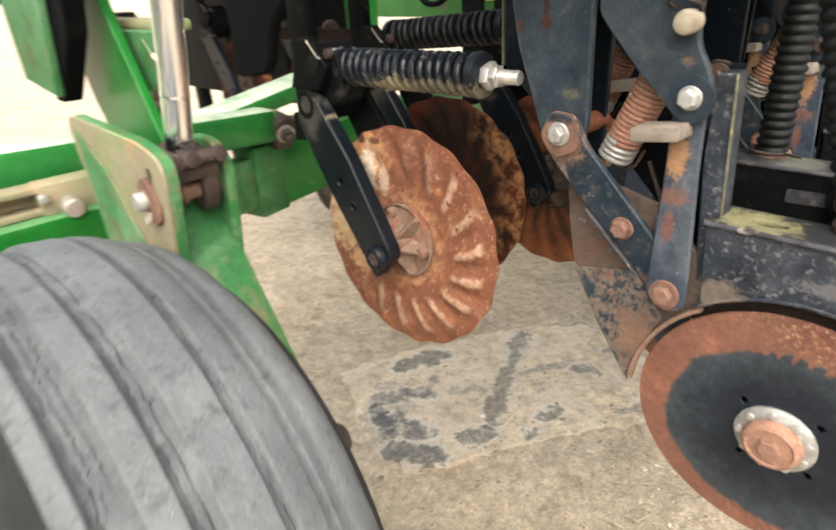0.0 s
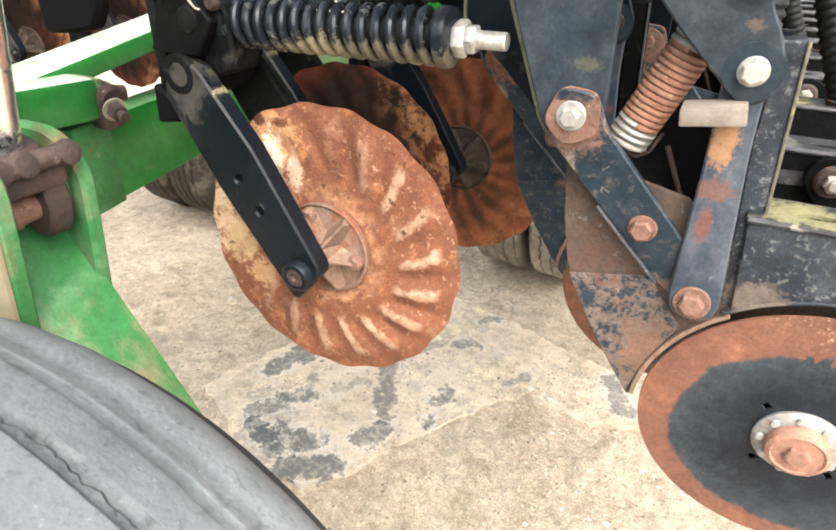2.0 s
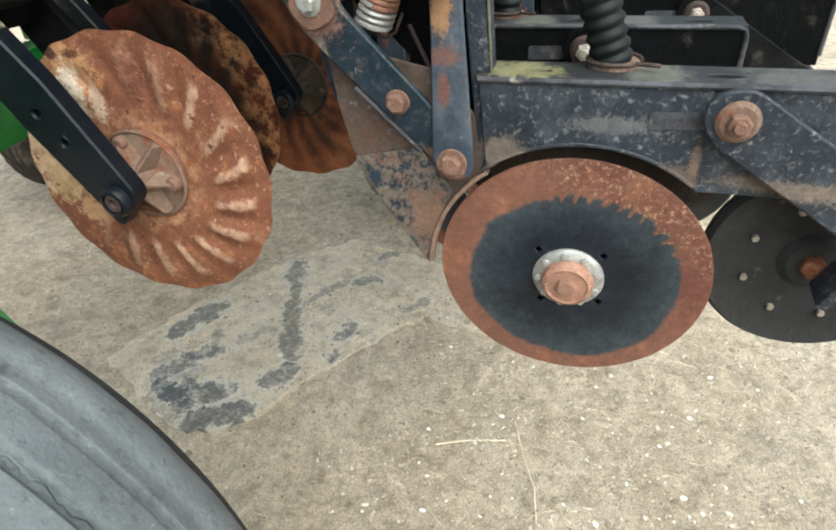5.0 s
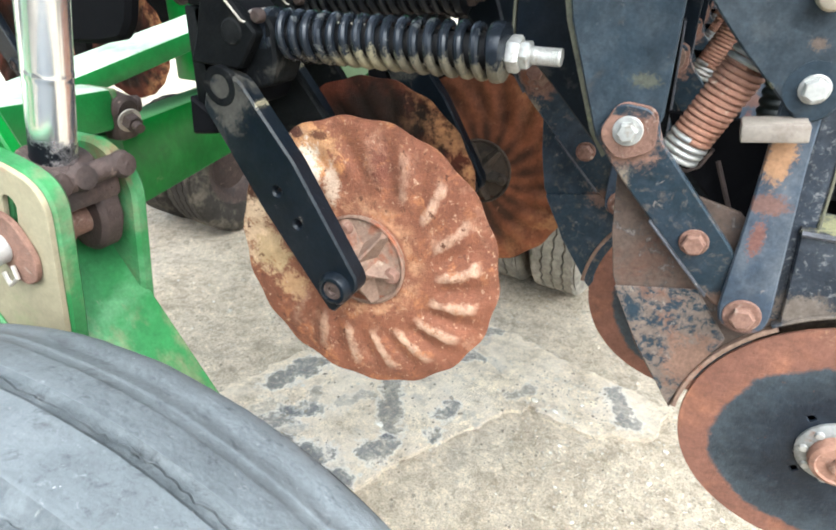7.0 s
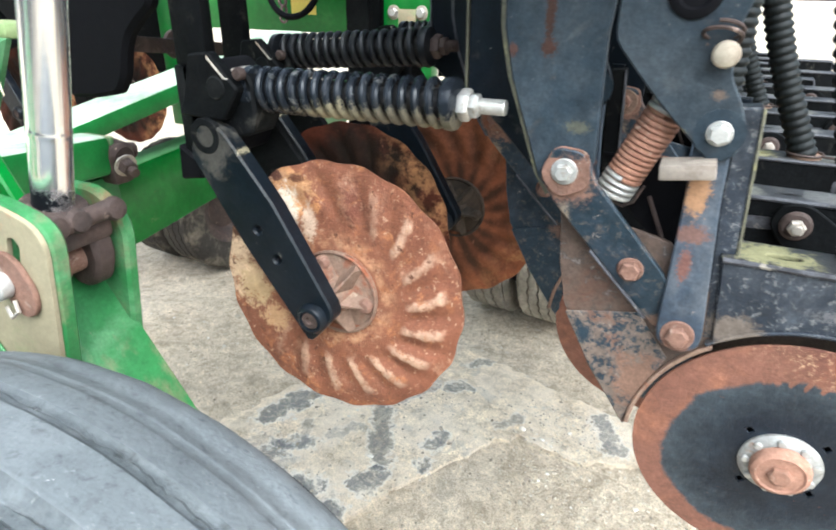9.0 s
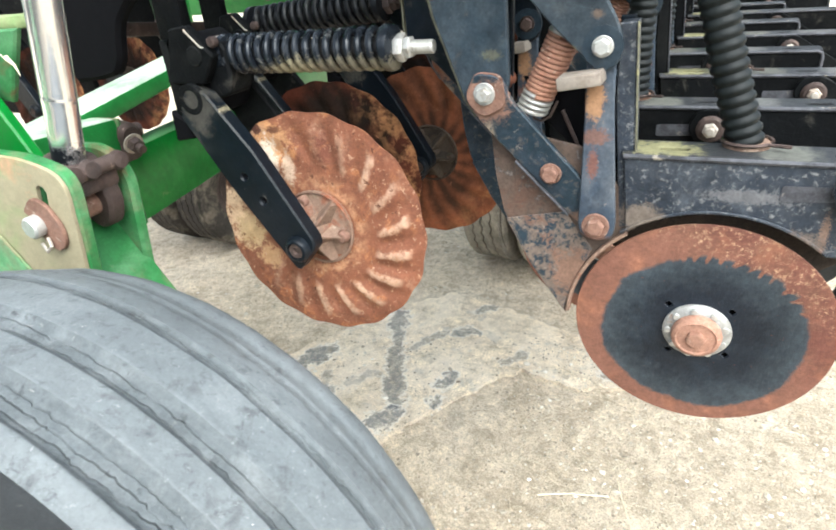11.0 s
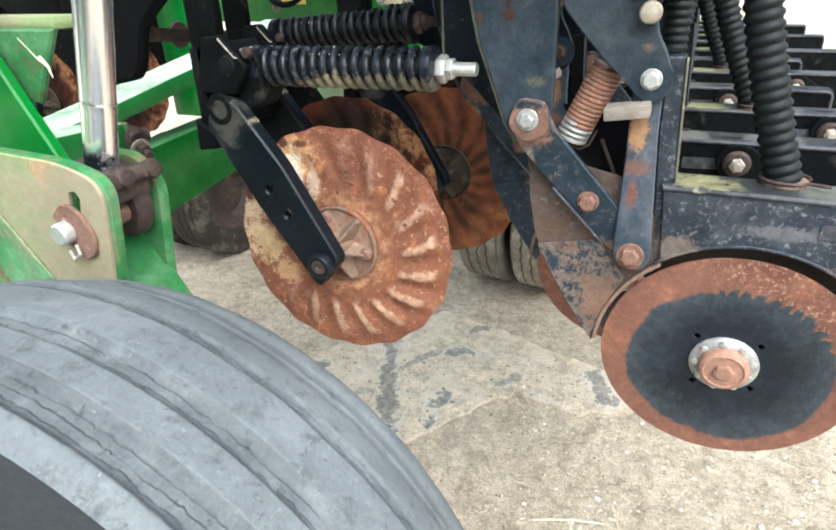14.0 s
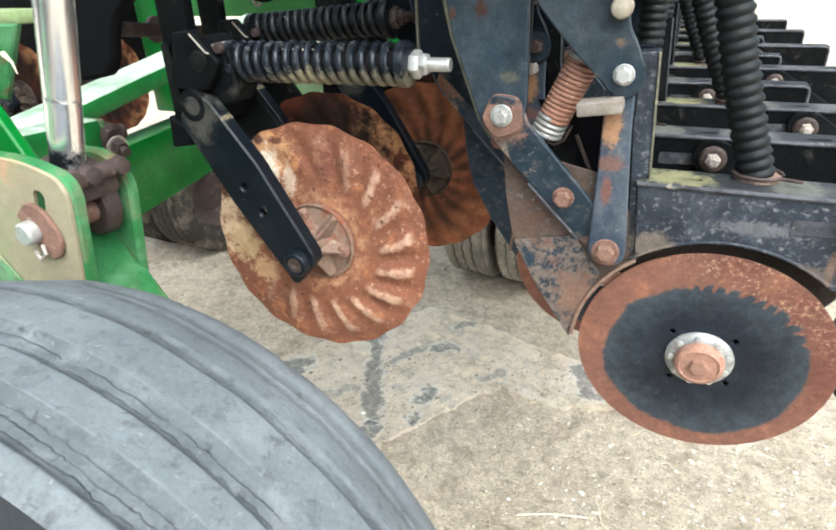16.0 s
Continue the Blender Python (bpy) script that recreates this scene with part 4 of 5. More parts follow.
# ---------------------------------------------------------------- lift bracket and cylinder
def build_lift_bracket():
    root = thing("wheel_bracket", (-0.75, 0.41, 0.8), "mud-coated green steel lift bracket with welded ears and arm", "bracket")
    near = round_corners([(-1.17, 1.352), (-0.84, 1.342), (-0.768, 1.322), (-0.79, 1.20), (-0.81, 1.1), (-0.86, 1.0), (-1.0, 0.95), (-1.1, 1.08)], 0.05, 6)
    slot = [(-0.832 + 0.010 * math.cos(a), 1.272 + 0.010 * math.sin(a)) for a in [math.pi + math.pi * k / 8 for k in range(9)]] + [(-0.824 + 0.010 * math.cos(a), 1.297 + 0.010 * math.sin(a)) for a in [math.pi * k / 8 for k in range(9)]]
    ear = part("front_ear", plate(near, 0.345, 0.351, [slot], 0.0006), M_GREEN_MUD, root, "tan mud-coated plate with a slot")
    part("ear_edge", plate([(x + 0.002, z + 0.001) for x, z in near], 0.3515, 0.37, [slot], 0.003), M_GREEN_WORN, root)
    part("lower_gusset", plate([(-1.12, 1.33), (-1.0, 1.265), (-0.905, 1.15), (-0.84, 1.06), (-0.9, 1.0), (-1.1, 1.02)], 0.3405, 0.3445, (), 0.0015), M_GREEN_WORN, root)
    part("weld_bead", sweep([(-1.1, 0.342, 1.322), (-1.0, 0.342, 1.267), (-0.905, 0.342, 1.152), (-0.842, 0.342, 1.064)], 0.0025, 8), M_GREEN_WORN, root)
    far = round_corners([(-0.93, 1.325), (-0.84, 1.325), (-0.802, 1.285), (-0.815, 1.2), (-0.832, 1.09), (-0.95, 1.05)], 0.035, 6)
    part("rear_ear", plate(far, 0.462, 0.48, [ring_points(-0.852, 1.262, 0.018, 20)], 0.004), M_GREEN_WORN, root)
    # the arm down to the axle
    d = Vector((0.210, 0, -0.311)).normalized()
    nrm = Vector((0.311, 0, 0.210)).normalized()
    a, b = Vector((-0.90, 0.42, 1.215)), Vector((-0.60, 0.42, 0.77))
    part("arm", bar(a - nrm * 0.03, b - nrm * 0.03, 0.105, 0.105, 0.006, up=nrm), M_GREEN_WORN, root, "worn light green arm with rust streaks")
    part("axle_boss", rod((-0.668, 0.36, 0.757), (-0.676, 0.49, 0.74), 0.062, 28, 0.006), M_GREEN_WORN, root)
    # the sloping strap and the stiffener behind it
    strap = [(-0.925, 1.262), (-0.955, 1.31), (-1.003, 1.392), (-1.1, 1.56), (-1.1, 1.7), (-1.34, 1.7), (-1.34, 1.56), (-1.25, 1.36), (-1.15, 1.22)]
    part("strap", plate(strap, 0.43, 0.448, (), 0.003), M_GREEN, root)
    part("gusset", plate([(-1.01, 1.385), (-0.937, 1.489), (-1.3, 1.489), (-1.2, 1.4)], 0.462, 0.474, (), 0.003), M_GREEN_WORN, root)
    part("cross_tube", bar((-1.34, 0.5, 1.496), (-0.952, 0.5, 1.496), 0.05, 0.019, 0.006), M_GREEN_MUD, root)
    part("upright", plate([(-1.36, 1.40), (-1.18, 1.38), (-1.125, 1.56), (-1.125, 1.8), (-1.38, 1.8)], 0.345, 0.36, (), 0.003), M_GREEN_WORN, root)
    part("rubber_flap", plate([(-1.255, 1.365), (-1.215, 1.365), (-1.085, 1.49), (-1.025, 1.62), (-1.025, 1.8), (-1.12, 1.8), (-1.12, 1.62), (-1.18, 1.495)], 0.3625, 0.4, (), 0.003), M_PLASTIC, root, "black rubber flap")
    keep = round_corners([(-0.872, 1.268), (-0.845, 1.292), (-0.818, 1.284), (-0.798, 1.25), (-0.806, 1.222), (-0.828, 1.213), (-0.848, 1.228), (-0.858, 1.262)], 0.014)
    part("pin_washer", plate(keep, 0.338, 0.3445, (), 0.001), M_RUST_PALE, root, "rusty keeper washer")
    part("pin", joined(rod((-0.845, 0.34, 1.252), (-0.845, 0.322, 1.252), 0.0155, 24, 0.003), rod((-0.85, 0.36, 1.25), (-0.85, 0.46, 1.25), 0.016, 20)), M_ZINC, root, "bright pin end")
    part("split_pin", sweep([(-0.846, 0.333, 1.226), (-0.836, 0.33, 1.216), (-0.827, 0.333, 1.224), (-0.832, 0.335, 1.236)], 0.0025, 6), M_STEEL, root)

    twine = part("twine", sweep([(-1.005, 0.455, 1.478), (-0.985, 0.455, 1.46), (-0.972, 0.455, 1.447), (-0.966, 0.452, 1.452), (-0.958, 0.455, 1.441), (-0.955, 0.456, 1.425)], [0.0005, 0.0006, 0.001, 0.0042, 0.0022, 0.0005], 6), M_STRAW)
    tagged(twine, "scrap of pale baler twine caught on the bracket", "twine")
    cyl = thing("hydraulic_cylinder", (-0.85, 0.41, 1.24), "chrome hydraulic ram standing in a greasy rusty clevis", "cylinder")
    foot, top = Vector((-0.841, 0.41, 1.325)), Vector((-0.731, 0.41, 1.70))
    up = (top - foot).normalized()
    part("rod", revolve(foot, up, [(0, -0.01), (0.0215, -0.01), (0.0215, 0.08), (0.0215, 0.0832), (0.0219, 0.0845), (0.0219, 0.0875), (0.0215, 0.0888), (0.0215, 0.092), (0.0215, 0.42), (0, 0.42)], 40), M_CHROME, cyl)
    part("collar", revolve(foot, up, [(0, -0.03), (0.036, -0.03), (0.039, -0.022), (0.039, -0.012), (0.034, -0.004), (0.022, -0.002)], 32), M_CLEVIS, cyl)
    part("clevis_block", box(-0.885, -0.808, 0.378, 0.455, 1.272, 1.303, 0.009), M_CLEVIS, cyl)
    part("clevis_eye", plate(round_corners([(-0.878, 1.29), (-0.815, 1.29), (-0.808, 1.25), (-0.822, 1.216), (-0.85, 1.206), (-0.872, 1.22)], 0.014), 0.424, 0.452, (), 0.005), M_CLEVIS, cyl)
    part("clevis_pin", revolve((-0.845, 0.3715, 1.25), (0, 1, 0), [(0, 0), (0.017, 0), (0.017, 0.02), (0.021, 0.022), (0.021, 0.03), (0.017, 0.032), (0.017, 0.089), (0, 0.089)], 22), M_RUST_PALE, cyl)
    part("clamp_rod", rod((-0.803, 0.372, 1.307), (-0.803, 0.458, 1.311), 0.011, 14, 0.003), M_CLEVIS, cyl)
    for dy in (0.378, 0.405, 0.452):
        part("clamp_bolt", revolve((-0.806, dy, 1.309), (1, 0, 0.1), [(0, -0.004), (0.013, 0.0), (0.015, 0.006), (0.012, 0.014), (0, 0.017)], 12), M_CLEVIS, cyl)


# ---------------------------------------------------------------- green frame
def build_frame():
    near = thing("wing_tube", (-1.6, -0.2, 1.14), "green painted box tube of the implement wing", "frame")
    part("tube", bar((-1.55, -2.0, 1.282), (-1.55, 1.0, 1.162), 0.1, 0.1, 0.016), M_GREEN_SKYLIT, near)
    part("end_plate", box(-1.597, -1.502, 1.0, 1.012, 1.118, 1.208, 0.003), M_GREEN_WORN, near)
    part("hinge_lug", joined(rod((-1.56, 1.026, 1.165), (-1.485, 1.02, 1.155), 0.036, 20, 0.01), box(-1.55, -1.49, 0.985, 1.05, 1.085, 1.165, 0.016), rod((-1.515, 1.04, 1.165), (-1.5, 1.07, 1.162), 0.02, 14, 0.005)), M_CLEVIS, near)
    bolt(near, (-1.478, 1.012, 1.137), 0.022, 0.024, 0.029, M_CLEVIS, M_STEEL, axis=(0.9, -0.2, -0.25), stud=0.02)
    low = thing("frame_beam", (-1.45, 2, 0.9), "large green box beam running under the implement", "frame")
    part("beam", bar((-1.604, 1.031, 0.99), (-2.16, 3.6, 0.99), 0.095, 0.22, 0.012), M_GREEN, low)
    part("sleeve", bar((-1.578, 0.91, 0.988), (-1.604, 1.03, 0.988), 0.104, 0.228, 0.006), M_GREEN_WORN, low, "dirt-darkened green end sleeve")
    part("front_beam", box(-1.56, -1.35, -1.6, 0.599, 0.895, 1.108, 0.016), M_GREEN, low)
    part("joint_plate", box(-1.57, -1.34, 0.60, 0.63, 0.89, 1.16, 0.004), M_GREEN_WORN, low)
    part("joint_bar", bar((-1.5, 0.631, 0.99), (-1.578, 0.909, 0.99), 0.07, 0.16, 0.006), M_GREEN_WORN, low)
    part("stand", box(-2.2, -2.06, 3.36, 3.48, 0.0, 0.879, 0.01), M_GREEN, low)
    rail = thing("parking_stand", (-1.42, 0.1, 1.108), "cream painted parking stand channel pinned to the beam", "stand")
    part("channel", joined(box(-1.448, -1.386, -0.9, 0.42, 1.11, 1.124, 0.003), box(-1.448, -1.386, -0.9, 0.42, 1.16, 1.174, 0.003), box(-1.448, -1.436, -0.9, 0.42, 1.1, 1.17, 0.002), box(-1.448, -1.38, 0.3, 0.43, 1.108, 1.176, 0.003)), M_GREEN_MUD, rail)
    part("pin", rod((-1.44, 0.36, 1.125), (-1.34, 0.355, 1.12), 0.022, 20, 0.004), M_STEEL, rail)
    part("clip", rod((-1.42, 0.31, 1.15), (-1.36, 0.305, 1.15), 0.01, 12, 0.002), M_ZINC, rail)
    brace = thing("frame_brace", (-1.68, 0.2, 1.0), "glossy green box tube rising along the implement", "frame")
    part("end_cap", box(-1.75, -1.608, 2.001, 2.012, 1.348, 1.394, 0.003), M_GREEN_WORN, brace)
    part("tube", bar((-1.679, 0.2, 1.06), (-1.679, 2.0, 1.377), 0.154, 0.054, 0.01), M_GREEN_SKYLIT, brace)
    back = thing("rear_frame_panel", (-2.2, 3.4, 0.0), "light green frame panel with yellow sticker and bolts", "frame")
    part("panel", box(-4.8, -0.9, 3.72, 3.78, 1.272, 2.2, 0.01), M_GREEN, back)
    part("sticker", box(-2.91, -2.705, 3.716, 3.7195, 1.388, 1.56, 0.0), M_YELLOW, back)
    part("leg", box(-2.0, -1.85, 3.78, 3.9, 0.0, 2.2, 0.01), M_GREEN, back)
    for x in (-2.1, -1.9, -1.2):
        bolt(back, (x, 3.718, 1.42), 0.03, 0.03, 0.045, M_ZINC, M_STEEL)
    part("cover_plate", box(-2.06, -1.935, 3.702, 3.7195, 1.35, 1.44, 0.002), M_GREEN_MUD, back, "mud-coated cover plate")
    part("stiffener", box(-2.25, -2.17, 3.66, 3.7195, 1.3, 2.2, 0.01), M_PLASTIC, back)
    # Unseen boxes added overhead to darken the coulters, rows and hoses
    roof = thing("seed_box", (-0.7, 1.9, 1.952), "unseen green box added over the toolbars for shade", "seed box")
    part("floor", box(-1.3, -0.352, 2.0, 3.4, 1.952, 2.02, 0.01), M_GREEN, roof)
    part("hopper", box(-0.35, 0.2, 1.5, 3.4, 1.951, 2.3, 0.02), M_GREEN, roof)
    pole = part("drive_shaft", joined(rod((-1.8, 1.2, 1.40), (-1.45, 1.2, 1.414), 0.014), revolve((-1.449, 1.2, 1.414), (1, 0, 0), [(0, 0), (0.034, 0), (0.036, 0.004), (0.034, 0.01), (0, 0.012)], 20)), M_CLEVIS)
    tagged(pole, "thin rusty cross shaft behind the ram", "shaft")
    hood = thing("black_shield", (-1.2, 0.8, 1.34), "black moulded plastic shield behind the ram", "shield")
    part("shell", plate(round_corners([(-1.33, 1.345), (-1.247, 1.351), (-1.191, 1.362), (-1.167, 1.393), (-1.153, 1.439), (-1.138, 1.467), (-1.106, 1.494), (-1.073, 1.516), (-1.06, 1.6), (-1.06, 2.2), (-1.34, 2.2)], 0.012), 0.8, 0.83, (), 0.008), M_PLASTIC, hood)
    part("stay", bar((-1.25, 0.83, 1.45), (-1.25, 1.2, 1.41), 0.02, 0.03, 0.002), M_CLEVIS, hood)
    part("top_stay", box(-1.3, -1.12, 0.8305, 0.9, 1.84, 1.9, 0.004), M_PLASTIC, hood)
    loop = part("cable", sweep([(-1.14, 1.5, 1.9), (-1.26, 1.5, 1.88), (-1.35, 1.5, 1.75)] + [(-1.28 + 0.085 * math.cos(g), 1.5 + 0.02 * math.sin(g), 1.56 + 0.085 * math.sin(g)) for g in [math.pi + math.pi * k / 20 for k in range(21)]] + [(-1.175, 1.5, 1.7), (-1.135, 1.5, 1.85)], 0.009, 8), M_PLASTIC)
    tagged(loop, "black rubber cable hanging in a loop", "cable")
    chain = part("chain", joined(*[revolve((-1.62 + 0.003 * (k % 2), 1.9, 1.45 + k * 0.028), (k % 2, 1 - k % 2, 0), [(0.011, -0.004), (0.018, -0.004), (0.018, 0.004), (0.011, 0.004), (0.011, -0.004)], 12) for k in range(16)]), M_CLEVIS)
    tagged(chain, "rusty safety chain hanging from the frame", "chain")


# ---------------------------------------------------------------- coulter
def coulter_disc(c, R):
    """A fluted blade: ribs that grow towards the rim, and a scalloped edge."""
    turn = Matrix.Rotation(radians(2.6), 3, "Z") @ Matrix.Rotation(radians(-2.4), 3, "X")
    bm, rows, n = bmesh.new(), {}, 400
    radii = [0.062 + (R - 0.062) * (k / 30) for k in range(31)]
    for side in (-1, 1):
        for r in radii:
            g = min(max((r - 0.104) / (R - 0.104), 0.0), 1.0)
            up, down = min(1.0, max(0.0, g - 0.1) / 0.3), min(1.0, max(0.0, g - 0.62) / 0.3)
            amp = 0.0085 * up * up * (3 - 2 * up) * (1.0 - 0.72 * down * down * (3 - 2 * down))
            row = []
            for k in range(n):
                th = 2 * math.pi * k / n
                ph = 18 * th - 45.0 * r - 2.09
                s = math.sin(ph)
                s = -1.1 * (0.5 - 0.5 * s) ** 0.85 + 0.3
                edge = 1.0 + (0.009 * math.cos(ph) + 0.005 * noise.noise(Vector((math.cos(th) * 3, math.sin(th) * 3, 1.0)))) * (g ** 6)
                wear = 0.75 + 0.5 * noise.noise(Vector((math.cos(th) * 1.5, math.sin(th) * 1.5, 4.0)))
                y = side * 0.0022 * (1.0 if r < R * 0.97 else 0.5) + amp * s * wear
                row.append(bm.verts.new(c + turn @ Vector((r * edge * math.cos(th), y, r * edge * math.sin(th)))))
            rows[side, r] = row
    for side in (-1, 1):
        for r, q in zip(radii, radii[1:]):
            a, b = rows[side, r], rows[side, q]
            for k in range(n):
                bm.faces.new((a[k], a[(k + 1) % n], b[(k + 1) % n], b[k]))
    for r in (radii[0], radii[-1]):
        a, b = rows[-1, r], rows[1, r]
        for k in range(n):
            bm.faces.new((a[k], a[(k + 1) % n], b[(k + 1) % n], b[k]))
    return bm


def build_coulter(steel, casting, label, rear=False, sprung=True):
    c = Vector((-0.684, 0.743, 1.09))
    root = thing("coulter", (c.x, c.y, 0.868), label, "coulter", "coulters under the frame")
    part("blade", coulter_disc(c, 0.219), steel, root, "rust-brown fluted steel blade", at=c, sharp=50)
    hub = part("hub", revolve(c, (0, -1, 0), [(0, 0.0), (0.074, 0.0), (0.0755, 0.004), (0.0745, 0.007), (0.072, 0.0078), (0.07, 0.006), (0.067, 0.0025), (0.034, 0.007), (0.026, 0.03), (0.02, 0.045), (0, 0.045)], 48), casting, root, "dirty ribbed hub casting")
    part("hub_back", revolve(c, (0, 1, 0), [(0, 0.0), (0.074, 0.0), (0.074, 0.01), (0.034, 0.012), (0.026, 0.045), (0, 0.045)], 32), casting, root)
    for k in range(6):
        g = radians(52 + 60 * k)
        u = Vector((math.cos(g), 0, math.sin(g)))
        s = Vector((-math.sin(g), 0, math.cos(g)))
        bm = bmesh.new()
        v = [bm.verts.new(c + u * r + s * q + Vector((0, -h, 0))) for r, q, h in ((0.018, 0.02, 0.003), (0.07, 0.007, 0.003), (0.07, -0.007, 0.003), (0.018, -0.02, 0.003), (0.018, 0.0025, 0.042), (0.067, 0.0008, 0.017), (0.067, -0.0008, 0.017), (0.018, -0.0025, 0.042))]
        for f in ((0, 1, 2, 3), (4, 5, 6, 7), (0, 1, 5, 4), (1, 2, 6, 5), (2, 3, 7, 6), (3, 0, 4, 7)):
            bm.faces.new([v[i] for i in f])
        part("rib", bm, casting, hub)
    for k in range(3):
        g = radians(112 - 120 * k)
        part("hub_bolt", revolve(c + Vector((0.058 * math.cos(g), -0.008, 0.058 * math.sin(g))), (0, -1, 0), [(0, 0), (0.0125, 0), (0.0125, 0.007), (0.009, 0.012), (0, 0.013)], 16), M_RUST_PALE if casting is M_HUB else casting, hub)

    # the arm, its far twin, and the pivot casting
    arm = [(-0.896, 1.312), (-0.812, 1.178), (-0.703, 1.032), (-0.694, 1.030), (-0.652, 1.080), (-0.652, 1.096), (-0.748, 1.256), (-0.828, 1.356), (-0.875, 1.37)]
    holes = [ring_points(-0.78, 1.208, 0.0065, 14), ring_points(-0.748, 1.164, 0.0065, 14)]
    part("arm", plate(round_corners(arm, 0.008, 3), 0.672, 0.702, holes, 0.003), M_BLACK, root, "black painted steel arm with two holes")
    part("rear_arm", plate(round_corners([(x + 0.0, z) for x, z in arm], 0.008, 3), 0.79, 0.806, (), 0.003), M_BLACK_DUSTY, root)
    part("axle_boss", revolve((-0.687, 0.672, 1.076), (0, -1, 0), [(0, -0.006), (0.026, -0.006), (0.0255, 0.006), (0.021, 0.013), (0.0165, 0.0145), (0.0155, 0.006), (0.0, 0.006)], 28), M_BLACK, root)
    part("axle_end", revolve((-0.687, 0.662, 1.076), (0, -1, 0), [(0, -0.004), (0.0145, -0.004), (0.0145, 0.001), (0.007, 0.0015), (0.006, -0.003), (0, -0.003)], 24), M_CLEVIS, root)
    part("axle", rod((-0.687, 0.68, 1.082), (-0.687, 0.8, 1.09), 0.013), M_CLEVIS, root)
    cast = round_corners([(-0.887, 1.459), (-0.849, 1.463), (-0.8, 1.414), (-0.833, 1.367), (-0.872, 1.367), (-0.92, 1.369), (-0.903, 1.405)], 0.006, 3)
    part("pivot_casting", plate(cast, 0.684, 0.705, (), 0.003), M_BLACK_DUSTY, root, "dusty black pivot bracket")
    part("rear_casting", plate(round_corners([(-0.925, 1.44), (-0.868, 1.45), (-0.81, 1.4), (-0.815, 1.36), (-0.842, 1.31), (-0.915, 1.30)], 0.01, 3), 0.706, 0.80, (), 0.004), M_PLASTIC, root)
    part("pivot_boss", revolve((-0.861, 0.672, 1.344), (0, -1, 0), [(0, -0.01), (0.027, -0.01), (0.027, -0.0005), (0.0262, 0.0006), (0.0165, 0.0006), (0.0155, -0.0006), (0.0, -0.0006)], 32), M_BLACK_DUSTY, root)
    part("spring_pin", revolve((-0.84, 0.684, 1.414), (0, -1, 0), [(0, -0.01), (0.017, -0.01), (0.017, 0.0), (0.015, 0.002), (0, 0.002)], 28), M_BLACK_DUSTY, root)
    part("stop_lug", plate(round_corners([(-0.95, 1.317), (-0.955, 1.257), (-0.903, 1.265), (-0.908, 1.293)], 0.006), 0.70, 0.75, (), 0.004), M_PLASTIC, root)
    part("clip_nut", revolve((-0.803, 0.70, 1.435), (0, -1, 0), [(0, 0), (0.009, 0), (0.0095, 0.008), (0.007, 0.012), (0, 0.013)], 14), M_CLEVIS, root)
    # Bright strip that draws the highlight along the bracket's edge
    part("clip", sweep([(-0.854, 0.69, 1.460), (-0.848, 0.682, 1.456), (-0.821, 0.682, 1.429), (-0.813, 0.69, 1.425)], 0.0015, 8), M_STEEL, root, "bright strip standing in for an edge highlight")
    left, right = (-0.95, -0.893) if rear else (-0.926, -0.865)
    part("post", box(left, right, 0.7, 0.722, 1.3 if rear else 1.44, 1.85, 0.003), M_BLACK_DUSTY, root)
    if not rear:
        part("post_foot", box(-0.94, -0.882, 0.706, 0.765, 1.29, 1.439, 0.004), M_BLACK_DUSTY, root)
    part("yoke", joined(plate(round_corners([(-0.85, 1.43), (-0.80, 1.435), (-0.79, 1.42), (-0.79, 1.375), (-0.80, 1.345), (-0.84, 1.335)], 0.01), 0.705, 0.765, (), 0.004)), M_BLACK_DUSTY, root)

    if not sprung:
        return root
    # the spring with its rod
    s, e = Vector((-0.806, 0.735, 1.409)), Vector((-0.489, 0.735, 1.4135))
    coil, nuts = M_COIL, M_ZINC
    if rear:
        s, e, coil, nuts = Vector((-0.83, 0.735, 1.437)), Vector((-0.511, 0.735, 1.461)), M_COIL_PLAIN, M_CLEVIS
    ax = (e - s).normalized()
    spr = part("spring", helix(s + ax * 0.006, e - ax * 0.004, 0.0274, 0.0062, 16.0, 10, 22), coil, root, "black coil spring" + ("" if rear else " worn pale below"))
    part("spring_sleeve", rod(s, e, 0.0195, 24), M_COIL_DARK, spr)
    part("spring_cap", revolve(s, ax, [(0, -0.012), (0.03, -0.012), (0.034, -0.008), (0.034, 0.004), (0.02, 0.008), (0, 0.008)], 32), coil, spr)
    part("end_cap", revolve(e, ax, [(0, -0.006), (0.034, -0.006), (0.0345, 0.0), (0.033, 0.006), (0.02, 0.01), (0, 0.01)], 32), coil, spr)
    part("nut", revolve(e + ax * 0.01, ax, [(0, 0), (0.019, 0), (0.021, 0.003), (0.021, 0.012), (0.019, 0.015), (0, 0.015)], 6, 0.3), nuts, spr, "" if rear else "bright zinc nut")
    part("lock_nut", revolve(e + ax * 0.025, ax, [(0, 0), (0.015, 0), (0.0165, 0.002), (0.0165, 0.009), (0.014, 0.011), (0, 0.011)], 6, 0.0), nuts, spr)
    threads = [(0, 0.0)]
    for k in range(16):
        threads += [(0.0092, 0.03 + k * 0.0025), (0.0104, 0.03125 + k * 0.0025)]
    part("threaded_end", revolve(e, ax, threads + [(0.009, 0.071), (0, 0.071)], 18), nuts, spr)
    part("spring_eye", rod((-0.828, 0.715, 1.425), (-0.828, 0.76, 1.425), 0.015, 18, 0.002), M_STEEL, spr)
    return root


